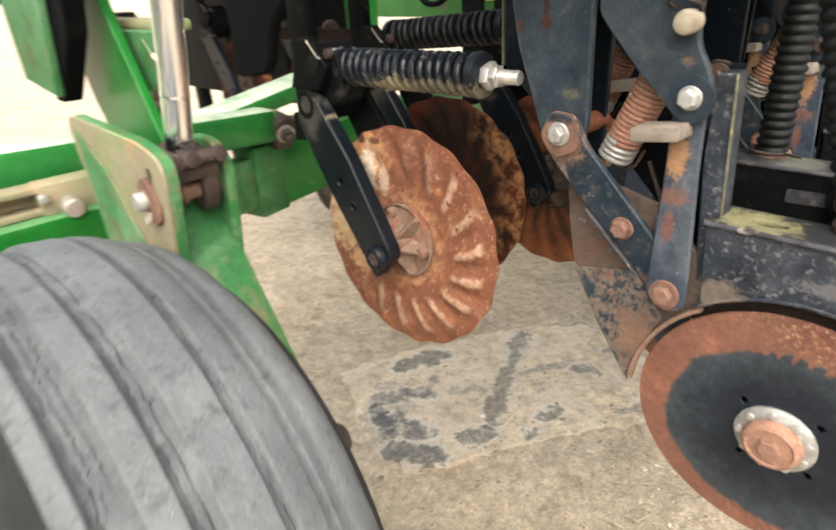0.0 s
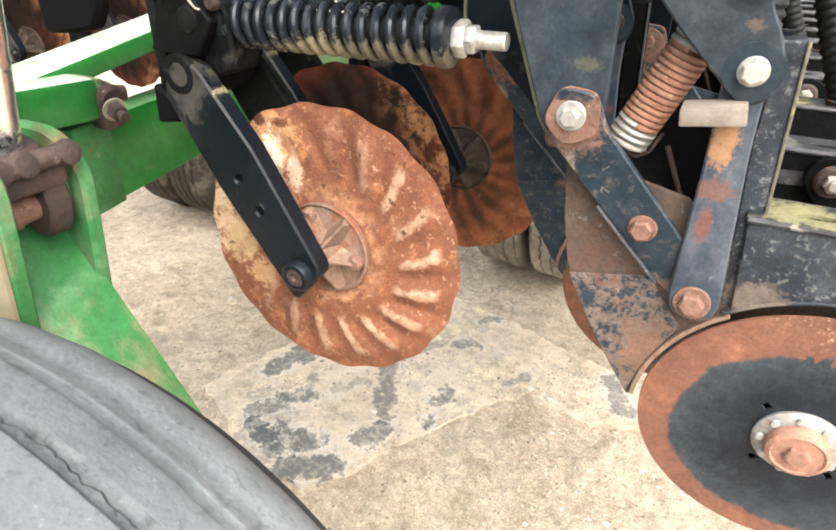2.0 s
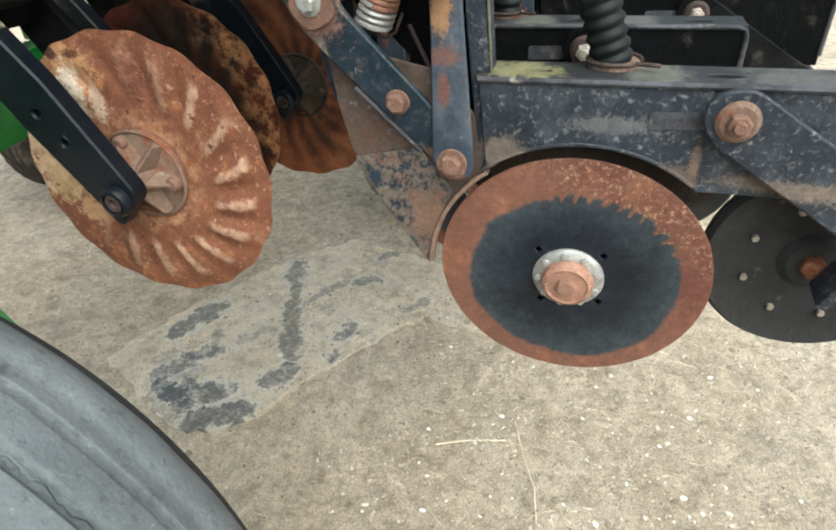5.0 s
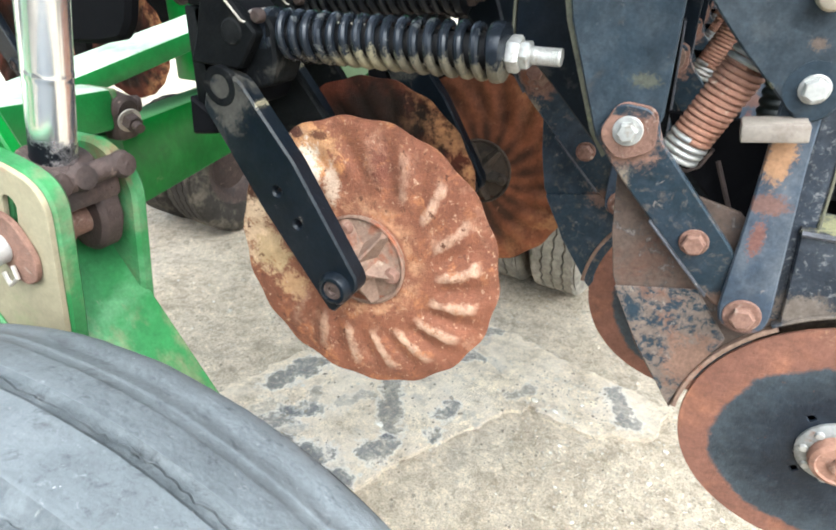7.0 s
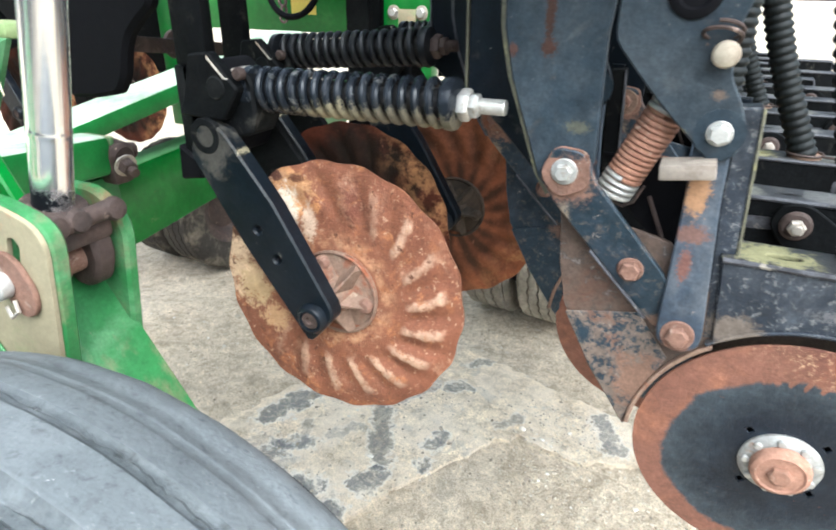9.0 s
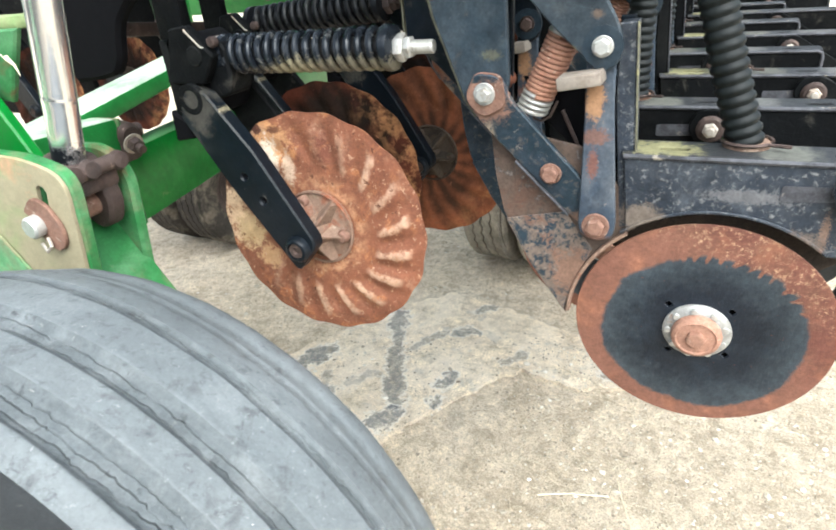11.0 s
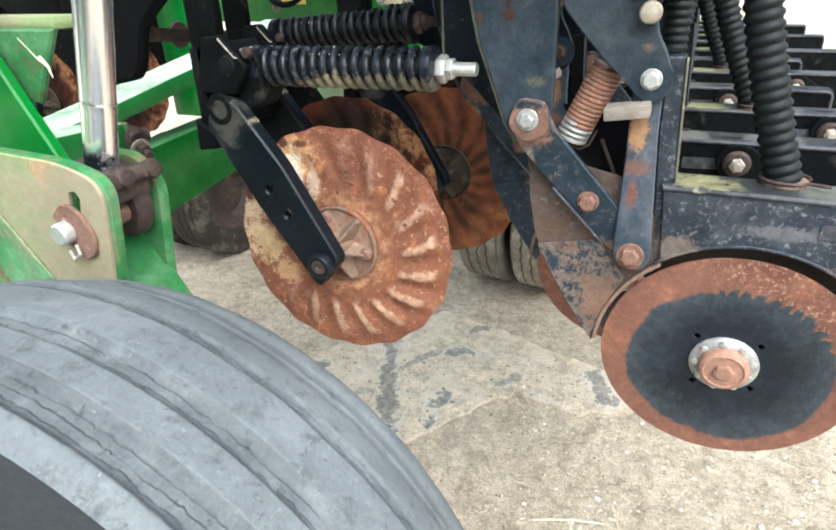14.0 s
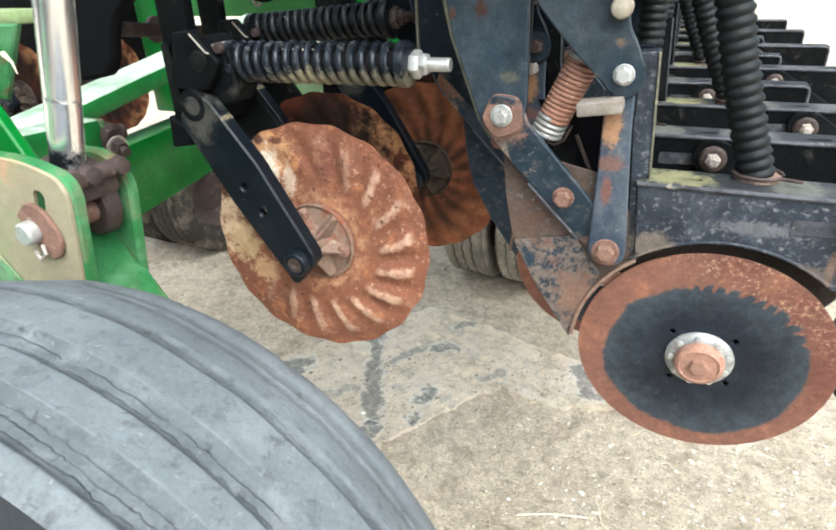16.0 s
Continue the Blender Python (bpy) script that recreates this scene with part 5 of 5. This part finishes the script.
# ---------------------------------------------------------------- disc opener
def build_opener(rear=False):
    dc = Vector((-0.012, 0.759, 0.983))
    # Rear openers share the blue paint; black puts their shade into it
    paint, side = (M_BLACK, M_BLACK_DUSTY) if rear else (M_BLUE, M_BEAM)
    tip = 0.365 if rear else 0.44
    root = thing("disc_opener", (0.0, 0.74, 0.795), "black seed opener with a rust-rimmed disc under an arched beam", "seed opener", "seed openers along the frame")
    tilt = Matrix.Translation(dc) @ Matrix.Rotation(radians(4.5), 4, "X") @ Matrix.Translation(-dc)
    facing = tilt.to_3x3() @ Vector((0, -1, 0))

    holes = []
    for g in (137, 44, -42, -128):
        hx, hz = dc.x + 0.0605 * math.cos(radians(g)), dc.z + 0.0605 * math.sin(radians(g))
        holes.append([(hx + 0.006, hz), (hx, hz + 0.006), (hx - 0.006, hz), (hx, hz - 0.006)])
    bm = plate(ring_points(dc.x, dc.z, 0.1855, 120), dc.y - 0.002, dc.y + 0.002, holes, 0.0008)
    bm.transform(tilt)
    disc = part("disc", bm, M_OPENER, root, "black painted disc with a rusty rim", at=dc)
    part("hub_back", revolve(dc - facing * 0.006, facing, [(0, -0.03), (0.05, -0.03), (0.078, -0.012), (0.078, -0.002), (0, -0.002)], 40), M_PLASTIC, disc)
    flange = part("hub_flange", revolve(dc, facing, [(0, 0.0), (0.049, 0.002), (0.0495, 0.006), (0.047, 0.009), (0.033, 0.013), (0, 0.013)], 40), M_FLANGE_STEEL, disc, "bright zinc hub flange")
    for k in range(9):
        g = radians(20 + 40 * k)
        u = tilt.to_3x3() @ Vector((math.cos(g), 0, math.sin(g)))
        part("rivet", revolve(dc + u * 0.041 + facing * 0.0105, facing, [(0, 0), (0.0056, 0), (0.0046, 0.0036), (0, 0.0046)], 12), M_ZINC, flange)
    part("hub_cap", revolve(dc, facing, [(0, 0.0), (0.0355, 0.01), (0.0365, 0.017), (0.0345, 0.024), (0.029, 0.027), (0.027, 0.0245), (0.016, 0.0245), (0, 0.025)], 32), M_SALMON, disc, "pale rusty hub cap")
    part("hub_screw", hex_head(dc + facing * 0.0245, facing, 0.0145, 0.008), M_SALMON, disc)

    hang = [(-0.432, 1.8), (-0.422, 1.51), (-0.409, 1.454), (-0.366, 1.338), (-0.35, 1.318), (-0.31, 1.318), (-0.3, 1.367), (-0.304, 1.507), (-0.28, 1.8)]
    part("hanger_plate", plate(hang, 0.7185, 0.7305, (), 0.002), paint, root, "tapered blue-black hanger plate")
    part("plate_edge", plate([(-0.4405, 1.8), (-0.4305, 1.51), (-0.4175, 1.454), (-0.3735, 1.338), (-0.356, 1.312), (-0.349, 1.32), (-0.364, 1.34), (-0.407, 1.455), (-0.42, 1.511), (-0.43, 1.8)], 0.731, 0.742, (), 0.0), M_EDGE if rear else M_YELLOW_EDGE, root)
    # Far hanger plate: its shade put in as black
    part("rear_hanger", plate([(-0.502, 1.8), (-0.496, 1.506), (-0.494, 1.421), (-0.44, 1.372), (-0.37, 1.3), (-0.32, 1.3), (-0.312, 1.8)], 0.80, 0.812, (), 0.002), M_BLACK, root)
    part("rear_edge", plate([(-0.505, 1.8), (-0.499, 1.506), (-0.497, 1.421), (-0.494, 1.42), (-0.496, 1.506), (-0.501, 1.8)], 0.797, 0.8145, (), 0.0), M_EDGE if rear else M_YELLOW_EDGE, root)
    part("cross_tie", rod((-0.332, 0.72, 1.353), (-0.332, 0.82, 1.353), 0.014), M_RUST, root)
    bra = round_corners([(-0.297, 1.8), (-0.298, 1.5), (-0.246, 1.442), (-0.2, 1.398), (-0.178, 1.376), (-0.155, 1.386), (-0.148, 1.412), (-0.16, 1.445), (-0.176, 1.47), (-0.178, 1.52), (-0.15, 1.6), (-0.15, 1.8)], 0.014, 4)
    part("bracket", plate(bra, 0.7215, 0.7335, (), 0.002), paint, root)
    part("bushing", revolve((-0.225, 0.7215, 1.55), (0, -1, 0), [(0, 0), (0.027, 0), (0.027, 0.003), (0.022, 0.005), (0.018, 0.005), (0.015, 0.002), (0, 0.002)], 36), M_PLASTIC, root)
    part("link_cap", revolve((-0.186, 0.712, 1.492), (0, -1, 0), [(0, -0.012), (0.013, -0.012), (0.0138, 0.005), (0.0115, 0.011), (0.006, 0.0135), (0, 0.014)], 24), M_CLEVIS if rear else M_CREAM, root, "" if rear else "cream coloured pivot cap")
    part("wire_ring", sweep([(-0.193 + 0.0185 * math.cos(a), 0.714 - 0.012 * math.sin(a), 1.508 + 0.008 * math.sin(a) + 0.001 * a) for a in [-2.4 + k * 0.33 for k in range(33)]], 0.0022, 7), M_CLEVIS, root)
    link = round_corners([(-0.365, 1.345), (-0.345, 1.314), (-0.321, 1.286), (-0.212, 1.165), (-0.196, 1.15), (-0.178, 1.165), (-0.18, 1.2), (-0.197, 1.23), (-0.294, 1.343), (-0.308, 1.378), (-0.345, 1.382)], 0.012, 4)

    def lean(bm, z0, k):
        for v in bm.verts:
            v.co.y += k * (z0 - v.co.z)
        return bm

    part("lower_link", lean(plate(link, 0.706, 0.7175, (), 0.002), 1.353, 0.17), M_BLUE_WORN, root, "chipped blue lower link")
    part("link_rib", bar((-0.29, 0.716, 1.253), (-0.212, 0.731, 1.168), 0.0025, 0.007, 0.001, up=(0, 1, 0)), M_EDGE, root)
    part("link_collar", plate(round_corners([(-0.362, 1.345), (-0.336, 1.318), (-0.3, 1.335), (-0.304, 1.38), (-0.345, 1.384)], 0.014, 5), 0.7035, 0.7058, (), 0.001), M_RUST_PALE, root)
    vert = round_corners([(-0.197, 1.40), (-0.195, 1.3), (-0.196, 1.16), (-0.191, 1.142), (-0.168, 1.133), (-0.146, 1.141), (-0.142, 1.16), (-0.157, 1.335), (-0.160, 1.43), (-0.19, 1.43)], 0.012, 4)
    part("upright_link", lean(plate(vert, 0.7345, 0.7425, (), 0.002), 1.411, -0.05), M_LINK, root, "blue link bar with orange wear")
    part("link_flange", plate([(-0.158, 1.436), (-0.137, 1.438), (-0.119, 1.15), (-0.14, 1.15), (-0.157, 1.335)], 0.744, 0.782, (), 0.002), side, root)
    part("link_edge", bar((-0.1355, 0.7435, 1.437), (-0.1175, 0.7435, 1.152), 0.003, 0.003, 0.0008), M_EDGE if rear else M_YELLOW_EDGE, root)
    part("rear_link", plate([(-0.165, 1.44), (-0.145, 1.44), (-0.13, 1.15), (-0.165, 1.15)], 0.80, 0.808, (), 0.002), M_BLACK, root)
    tab = box(-0.227, -0.17, 0.69, 0.733, 1.364, 1.381, 0.002)
    tab.transform(Matrix.Translation((-0.195, 0.71, 1.372)) @ Matrix.Rotation(radians(-8), 4, "Y") @ Matrix.Translation((0.195, -0.71, -1.372)))
    part("stop_tab", tab, M_TAB, root, "dirty bare steel stop tab")

    s, e = Vector((-0.2255, 0.765, 1.439)), Vector((-0.279, 0.765, 1.316))
    spr = part("tension_spring", helix(s.lerp(e, 0.15), s.lerp(e, 0.8), 0.0205, 0.0034, 13.0, 8, 18), M_RUST_COIL, root, "close-wound rusty tension spring")
    part("spring_core", rod(s, e, 0.0165, 18), M_RUST_COIL, spr)
    for at, long in ((s, 0.15), (s.lerp(e, 0.8), 0.2)):
        part("spring_end", helix(at, at + (e - s) * long, 0.0207, 0.0036, 17 * long, 8, 18), M_ZINC, spr, "bright end coils")
    part("spring_hook", sweep([e, e + Vector((0.004, 0, -0.012)), e + Vector((0.014, 0.004, -0.016)), e + Vector((0.026, 0.008, -0.01)), e + Vector((0.036, 0.01, 0.012))], 0.0022, 7), M_CLEVIS, spr)

    boot = [(-0.338, 1.30), (-0.33, 1.22), (-0.318, 1.16), (-0.274, 1.07), (-0.213, 0.985), (-0.207, 0.998)]
    boot += ring_points(dc.x, dc.z, 0.197, 12, radians(172), radians(122)) + [(-0.13, 1.2), (-0.2, 1.27)]
    kick = Vector((0.016, 0, -0.006)) if rear else Vector((0, 0, 0))
    def moved(bm):
        bmesh.ops.translate(bm, verts=bm.verts[:], vec=kick)
        return bm
    part("boot", moved(plate(boot, 0.7445, 0.7515, (), 0.001)), M_BLUE_WORN if rear else M_BOOT, root, "scoured blue and rust boot plate")
    part("boot_overlay", moved(plate(round_corners([(-0.314, 1.148), (-0.272, 1.072), (-0.216, 0.991), (-0.2, 1.05), (-0.175, 1.11), (-0.22, 1.168)], 0.004), 0.7405, 0.744, (), 0.001)), M_BLUE_WORN if rear else M_BOOT_CHIP, root, "chipped dark blue wear plate")
    strip = ring_points(dc.x, dc.z, 0.2, 20, radians(177), radians(126)) + list(reversed(ring_points(dc.x, dc.z, 0.194, 20, radians(177), radians(126))))
    part("scraper", plate(strip, 0.737, 0.752, (), 0.001), M_HUB, root, "curved dirty scraper strip")

    arch = list(reversed(ring_points(dc.x + 0.004, dc.z, 0.2055, 26, radians(50), radians(126))))
    beam = [(-0.14, 1.262)] + arch + [(0.125, 1.139), (tip, 1.143), (tip, 1.266)]
    body = part("beam", plate(beam, 0.7365, 0.744, (), 0.0015), side, root, "scuffed black beam side arched over the disc")
    part("arch_lip", plate(ring_points(dc.x + 0.004, dc.z, 0.2085, 26, radians(50), radians(128)) + list(reversed(ring_points(dc.x + 0.004, dc.z, 0.2045, 26, radians(50), radians(128)))), 0.733, 0.79, (), 0.001), side, body)
    part("inner_guard", plate(ring_points(dc.x, dc.z, 0.216, 26, radians(38), radians(140)) + list(reversed(ring_points(dc.x, dc.z, 0.14, 26, radians(38), radians(140)))), 0.786, 0.792, (), 0.0), M_HUB_DARK, body)
    oval = lambda x: [(x + 0.02 * math.cos(a), 0.762 + 0.008 * math.sin(a)) for a in [k * math.pi / 8 for k in range(16)]]
    top = plate([(-0.142, 0.7355), (tip, 0.7355), (tip, 0.80), (-0.142, 0.80)], 0, 0.006, [oval(-0.075), oval(0.13), oval(0.3)], 0.001)
    for v in top.verts:
        v.co = Vector((v.co.x, v.co.z, 1.2625 + v.co.y))
    part("top_flange", top, M_FLANGE, body, "dusty yellowed flange with oval holes")
    part("flange_edge", sweep([(-0.14, 0.7365, 1.263), (tip - 0.012, 0.7365, 1.2655), (tip - 0.003, 0.7365, 1.262), (tip, 0.7365, 1.253), (tip, 0.7365, 1.16)], 0.004, 8), M_EDGE, body)
    part("rear_side", plate([(-0.14, 1.262), (-0.12, 1.2), (0.13, 1.2), (tip, 1.145), (tip, 1.262)], 0.794, 0.80, (), 0.001), side, body)
    part("end_lip", box(tip - 0.004, tip, 0.7445, 0.7935, 1.15, 1.262, 0.001), side, body)
    part("label_patch", plate(round_corners([(0.058, 1.213), (0.118, 1.216), (0.118, 1.236), (0.058, 1.234)], 0.004), 0.7352, 0.7362, (), 0.0), M_EDGE, body, "worn blank label plate")
    part("closing_arm", plate(round_corners([(0.108, 1.235), (0.12, 1.262), (0.155, 1.268), (0.32, 1.16), (0.44, 1.09), (0.43, 1.05), (0.3, 1.09), (0.125, 1.205)], 0.02), 0.72, 0.73, (), 0.002), side, root)
    part("arm_washer", revolve((0.145, 0.72, 1.233), (0, -1, 0), [(0, 0), (0.0225, 0), (0.0225, 0.003), (0.018, 0.007), (0, 0.007)], 28), M_CLEVIS if rear else M_HUB, root)
    bolt(root, (0.145, 0.713, 1.233), 0.0125, 0.011, 0.0, M_STEEL if rear else M_RUST_PALE, M_RUST, stud=0.006)
    if rear:
        bolt(root, (-0.331, 0.703, 1.353), 0.013, 0.01, 0.024, M_RUST_PALE, M_HUB)
    else:
        bolt(root, (-0.331, 0.703, 1.353), 0.0108, 0.01, 0.0158, M_ZINC, M_ZINC)
    bolt(root, (-0.175, 0.7215, 1.411), 0.0112, 0.01, 0.0138, *((M_CLEVIS,) * 2 if rear else (M_ZINC,) * 2), 0.5)
    part("bolt_boss", revolve((-0.175, 0.7213, 1.411), (0, -1, 0), [(0, -0.003), (0.026, -0.003), (0.026, 0.0004), (0, 0.0004)], 30), M_BLUE, root)
    bolt(root, (-0.239, 0.7255, 1.234), 0.0125, 0.01, 0.016, M_RUST_PALE, M_RUST_PALE)
    bolt(root, (-0.170, 0.7222, 1.158), 0.0135, 0.01, 0.02, M_RUST_PALE, M_RUST_PALE)

    wheel = part("closing_wheel", revolve((0.29, 0.80, 1.022), (0, -1, 0), [(0, -0.03), (0.11, -0.03), (0.132, -0.02), (0.134, 0.0), (0.128, 0.008), (0.11, 0.002), (0.04, -0.004), (0.03, 0.006), (0, 0.006)], 60), M_WHEEL, root, "black closing wheel with small bolts")
    for k in range(8):
        g = radians(22.5 + 45 * k)
        part("wheel_bolt", hex_head((0.29 + 0.08 * math.cos(g), 0.799, 1.022 + 0.08 * math.sin(g)), (0, -1, 0), 0.005, 0.006), M_STEEL, wheel)
    part("wheel_nut", hex_head((0.29, 0.795, 1.022), (0, -1, 0), 0.016, 0.014), M_RUST, wheel)
    part("wheel_leg", bar((0.34, 0.745, 1.12), (0.292, 0.755, 1.0), 0.014, 0.05, 0.003, up=(0, 1, 0)), M_BEAM, root)
    part("brace_wire", sweep([(-0.235, 0.775, 1.315), (-0.2, 0.775, 1.24), (-0.17, 0.775, 1.2)], 0.003, 6), M_CLEVIS, root)
    # Black plate added to darken the gap behind the links
    part("seed_tube", plate([(-0.3, 1.36), (-0.27, 1.3), (-0.21, 1.24), (-0.16, 1.2), (-0.14, 1.262), (-0.165, 1.36)], 0.793, 0.80, (), 0.002), M_PLASTIC, root)
    return root


# ---------------------------------------------------------------- seed hose
def build_hose(lean=-0.118):
    a = Vector((0.012, 0.792, 1.2685))
    b = a + Vector((lean, 0.008, 0.552))
    root = thing("seed_hose", a, "ribbed black plastic seed hose rising from the beam", "hose", "seed hoses")
    pts, rad, n = [], [], 240
    for i in range(n + 1):
        t = i / n
        p = a.lerp(b, t) + Vector((lean * 0.2 * math.sin(t * 3.1), 0, 0))
        pts.append(p)
        rad.append((0.0207, 0.0213, 0.0236, 0.0241, 0.0239, 0.0222)[i % 6])
    part("hose", sweep(pts, rad, 18), M_HOSE, root)
    part("hose_clamp", sweep([(a.x + 0.031 * math.cos(k * 0.35), a.y + 0.031 * math.sin(k * 0.35), 1.276) for k in range(17)] + [(a.x + 0.05, a.y - 0.03, 1.277)], 0.0025, 6), M_CLEVIS, root)
    part("hose_cup", revolve(a, (0, 0, 1), [(0, 0.0), (0.0295, 0.0), (0.0295, 0.005), (0.027, 0.007), (0, 0.007)], 28), M_HUB, root)
    return root


# ---------------------------------------------------------------- ground wheels
def build_ground_wheel(name, label, rubber):
    R, w = 0.36, 0.12
    root = thing(name, (0, 0, 0), label, "wheel", "wheels on the ground")
    prof = [(0.2, -w * 0.7), (0.26, -w * 0.98), (0.32, -w), (0.345, -w * 0.9)]
    for k in range(4):
        u0, u1 = -w * 0.82 + k * w * 0.42, -w * 0.82 + k * w * 0.42 + w * 0.34
        prof += [(R - 0.022, u0 - 0.001), (R, u0), (R, u1), (R - 0.022, u1 + 0.001)]
    prof += [(0.345, w * 0.9), (0.32, w), (0.26, w * 0.98), (0.2, w * 0.7), (0.2, -w * 0.7)]
    bm = revolve((0, 0, R), (0, 1, 0), prof, 72)
    for v in bm.verts:
        th = math.atan2(v.co.z - R, v.co.x)
        if math.hypot(v.co.x, v.co.z - R) > R - 0.003:
            v.co.y += 0.006 * (1 if int(round(th / (math.pi / 36))) % 2 else -1)
    part("tyre", bm, rubber, root, "dusty treaded tyre")
    part("rim", revolve((0, 0, R), (0, 1, 0), [(0, -0.03), (0.12, -0.02), (0.18, -0.08), (0.205, -0.085), (0.205, 0.085), (0.18, 0.08), (0.12, 0.0), (0, 0)], 36), M_CLEVIS, root)
    return root


def place_all():
    build_ground()
    build_dim_wall()
    build_gauge_wheel()
    build_lift_bracket()
    build_frame()
    step, stagger = 0.281, -0.177
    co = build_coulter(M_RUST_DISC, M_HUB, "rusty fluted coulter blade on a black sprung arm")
    shaded_coulter = build_coulter(M_RUST_SHADED, M_HUB_DARK, "fluted coulter darkened by dirt and painted shade on a black sprung arm", True)
    brown = build_coulter(M_RUST_MID, M_HUB_DARK, "rust-brown fluted coulter on a black sprung arm", True)
    brown.location += Vector((0.0, 2 * step - 0.03, -0.018))
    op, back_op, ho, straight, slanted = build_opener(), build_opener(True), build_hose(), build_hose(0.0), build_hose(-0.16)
    shaded_coulter.location += Vector((stagger + 0.038, step, -0.004))
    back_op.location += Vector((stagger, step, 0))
    slanted.location += Vector((-0.008, 2 * step - 0.03, 0))
    straight.location += Vector((stagger, step, 0))
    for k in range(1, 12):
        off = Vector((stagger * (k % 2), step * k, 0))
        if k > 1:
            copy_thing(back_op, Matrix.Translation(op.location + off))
        if k > 2:
            h = straight if k % 2 else slanted
            copy_thing(h, Matrix.Translation(Vector((0.012 - 0.05 * (k % 2 == 0), 0.792, 1.2685)) + off))
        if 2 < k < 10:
            copy_thing(shaded_coulter, Matrix.Translation(co.location + off + Vector((0.038 * (k % 2), 0, 0))))
    # the coulters of the front rank, far under the frame, their shade in the rust colour
    fore = build_coulter(M_RUST_SHADED, M_HUB_DARK, "rusty fluted coulter under the front toolbar", True, False)
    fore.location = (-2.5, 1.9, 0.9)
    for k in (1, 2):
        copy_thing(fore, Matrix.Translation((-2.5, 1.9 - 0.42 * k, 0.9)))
    front = thing("front_toolbar", (-2.6, 2.5, 1.84), "unseen dark toolbar, widened for shade, that carries the front coulters", "frame")
    # Unseen tube added to hold the coulters, made wide to shade them
    part("tube", box(-2.95, -2.1, 0.9, 3.715, 1.84, 2.0, 0.01), M_BLUE, front)
    part("hanger_post", joined(box(-2.39, -2.22, 2.03, 2.1, 0.97, 1.96, 0.008), box(-2.499, -2.391, 2.03, 2.1, 1.86, 1.95, 0.004)), M_GREEN, front, "green square hanger post")
    # Backdrop sheets added to keep the view behind the front coulters dark
    shade = thing("dark_side_panel", (-3.1, 1.9, 0.0), "plain dark backdrop added behind the front coulters", "panel")
    part("panel", box(-4.4, -2.88, 1.98, 2.02, 0.93, 2.3, 0.01), M_BLACK_DUSTY, shade)
    part("side_strip", box(-2.879, -2.34, 2.11, 2.13, 1.15, 1.84, 0.006), M_BLACK_DUSTY, shade)
    part("leg", box(-4.2, -4.1, 2.021, 2.1, 0.0, 1.2, 0.01), M_BLACK_DUSTY, shade)
    gw = build_ground_wheel("ground_wheel", "dusty zigzag-treaded tyre standing on the yard", M_RUBBER_DARK)
    gw.matrix_basis = pose(-0.95, 2.81, 0, 0, 0, 84)
    copy_thing(gw, pose(-0.665, 2.79, 0, 0, 0, 84))
    mw = build_ground_wheel("ground_wheel", "muddy dark treaded tyre standing on the yard", M_RUBBER_MUD)
    mw.matrix_basis = pose(-2.98, 2.56, 0, 0, 0, 84)
    copy_thing(mw, pose(-2.66, 2.54, 0, 0, 0, 84))
    axle = thing("toolbar_support", (-0.84, 3.0, 0.3), "dark steel leg that carries the toolbars on the wheels", "leg")
    part("leg", box(-0.86, -0.75, 2.98, 3.06, 0.3, 1.86, 0.006), M_BLUE, axle)
    part("axle", rod((-1.03, 2.82, 0.36), (-0.58, 2.78, 0.36), 0.03), M_CLEVIS, axle)
    part("fork", box(-0.86, -0.82, 2.82, 2.979, 0.33, 0.4, 0.004), M_BLUE, axle)
    bar_top = thing("toolbar", (-0.4, 2, 1.8), "dark box toolbar that carries the openers", "frame")
    part("tube", box(-0.64, -0.12, 0.55, 4.0, 1.75, 1.95, 0.01), M_BLUE, bar_top)
    part("cross_member", box(-0.829, -0.621, 2.9, 3.1, 1.84, 1.94, 0.01), M_BLUE, bar_top)
    bar_front = thing("coulter_toolbar", (-0.95, 2, 1.85), "green box toolbar that carries the coulters", "frame")
    part("tube", box(-1.14, -0.83, 0.62, 4.0, 1.83, 1.95, 0.01), M_GREEN, bar_front)


place_all()
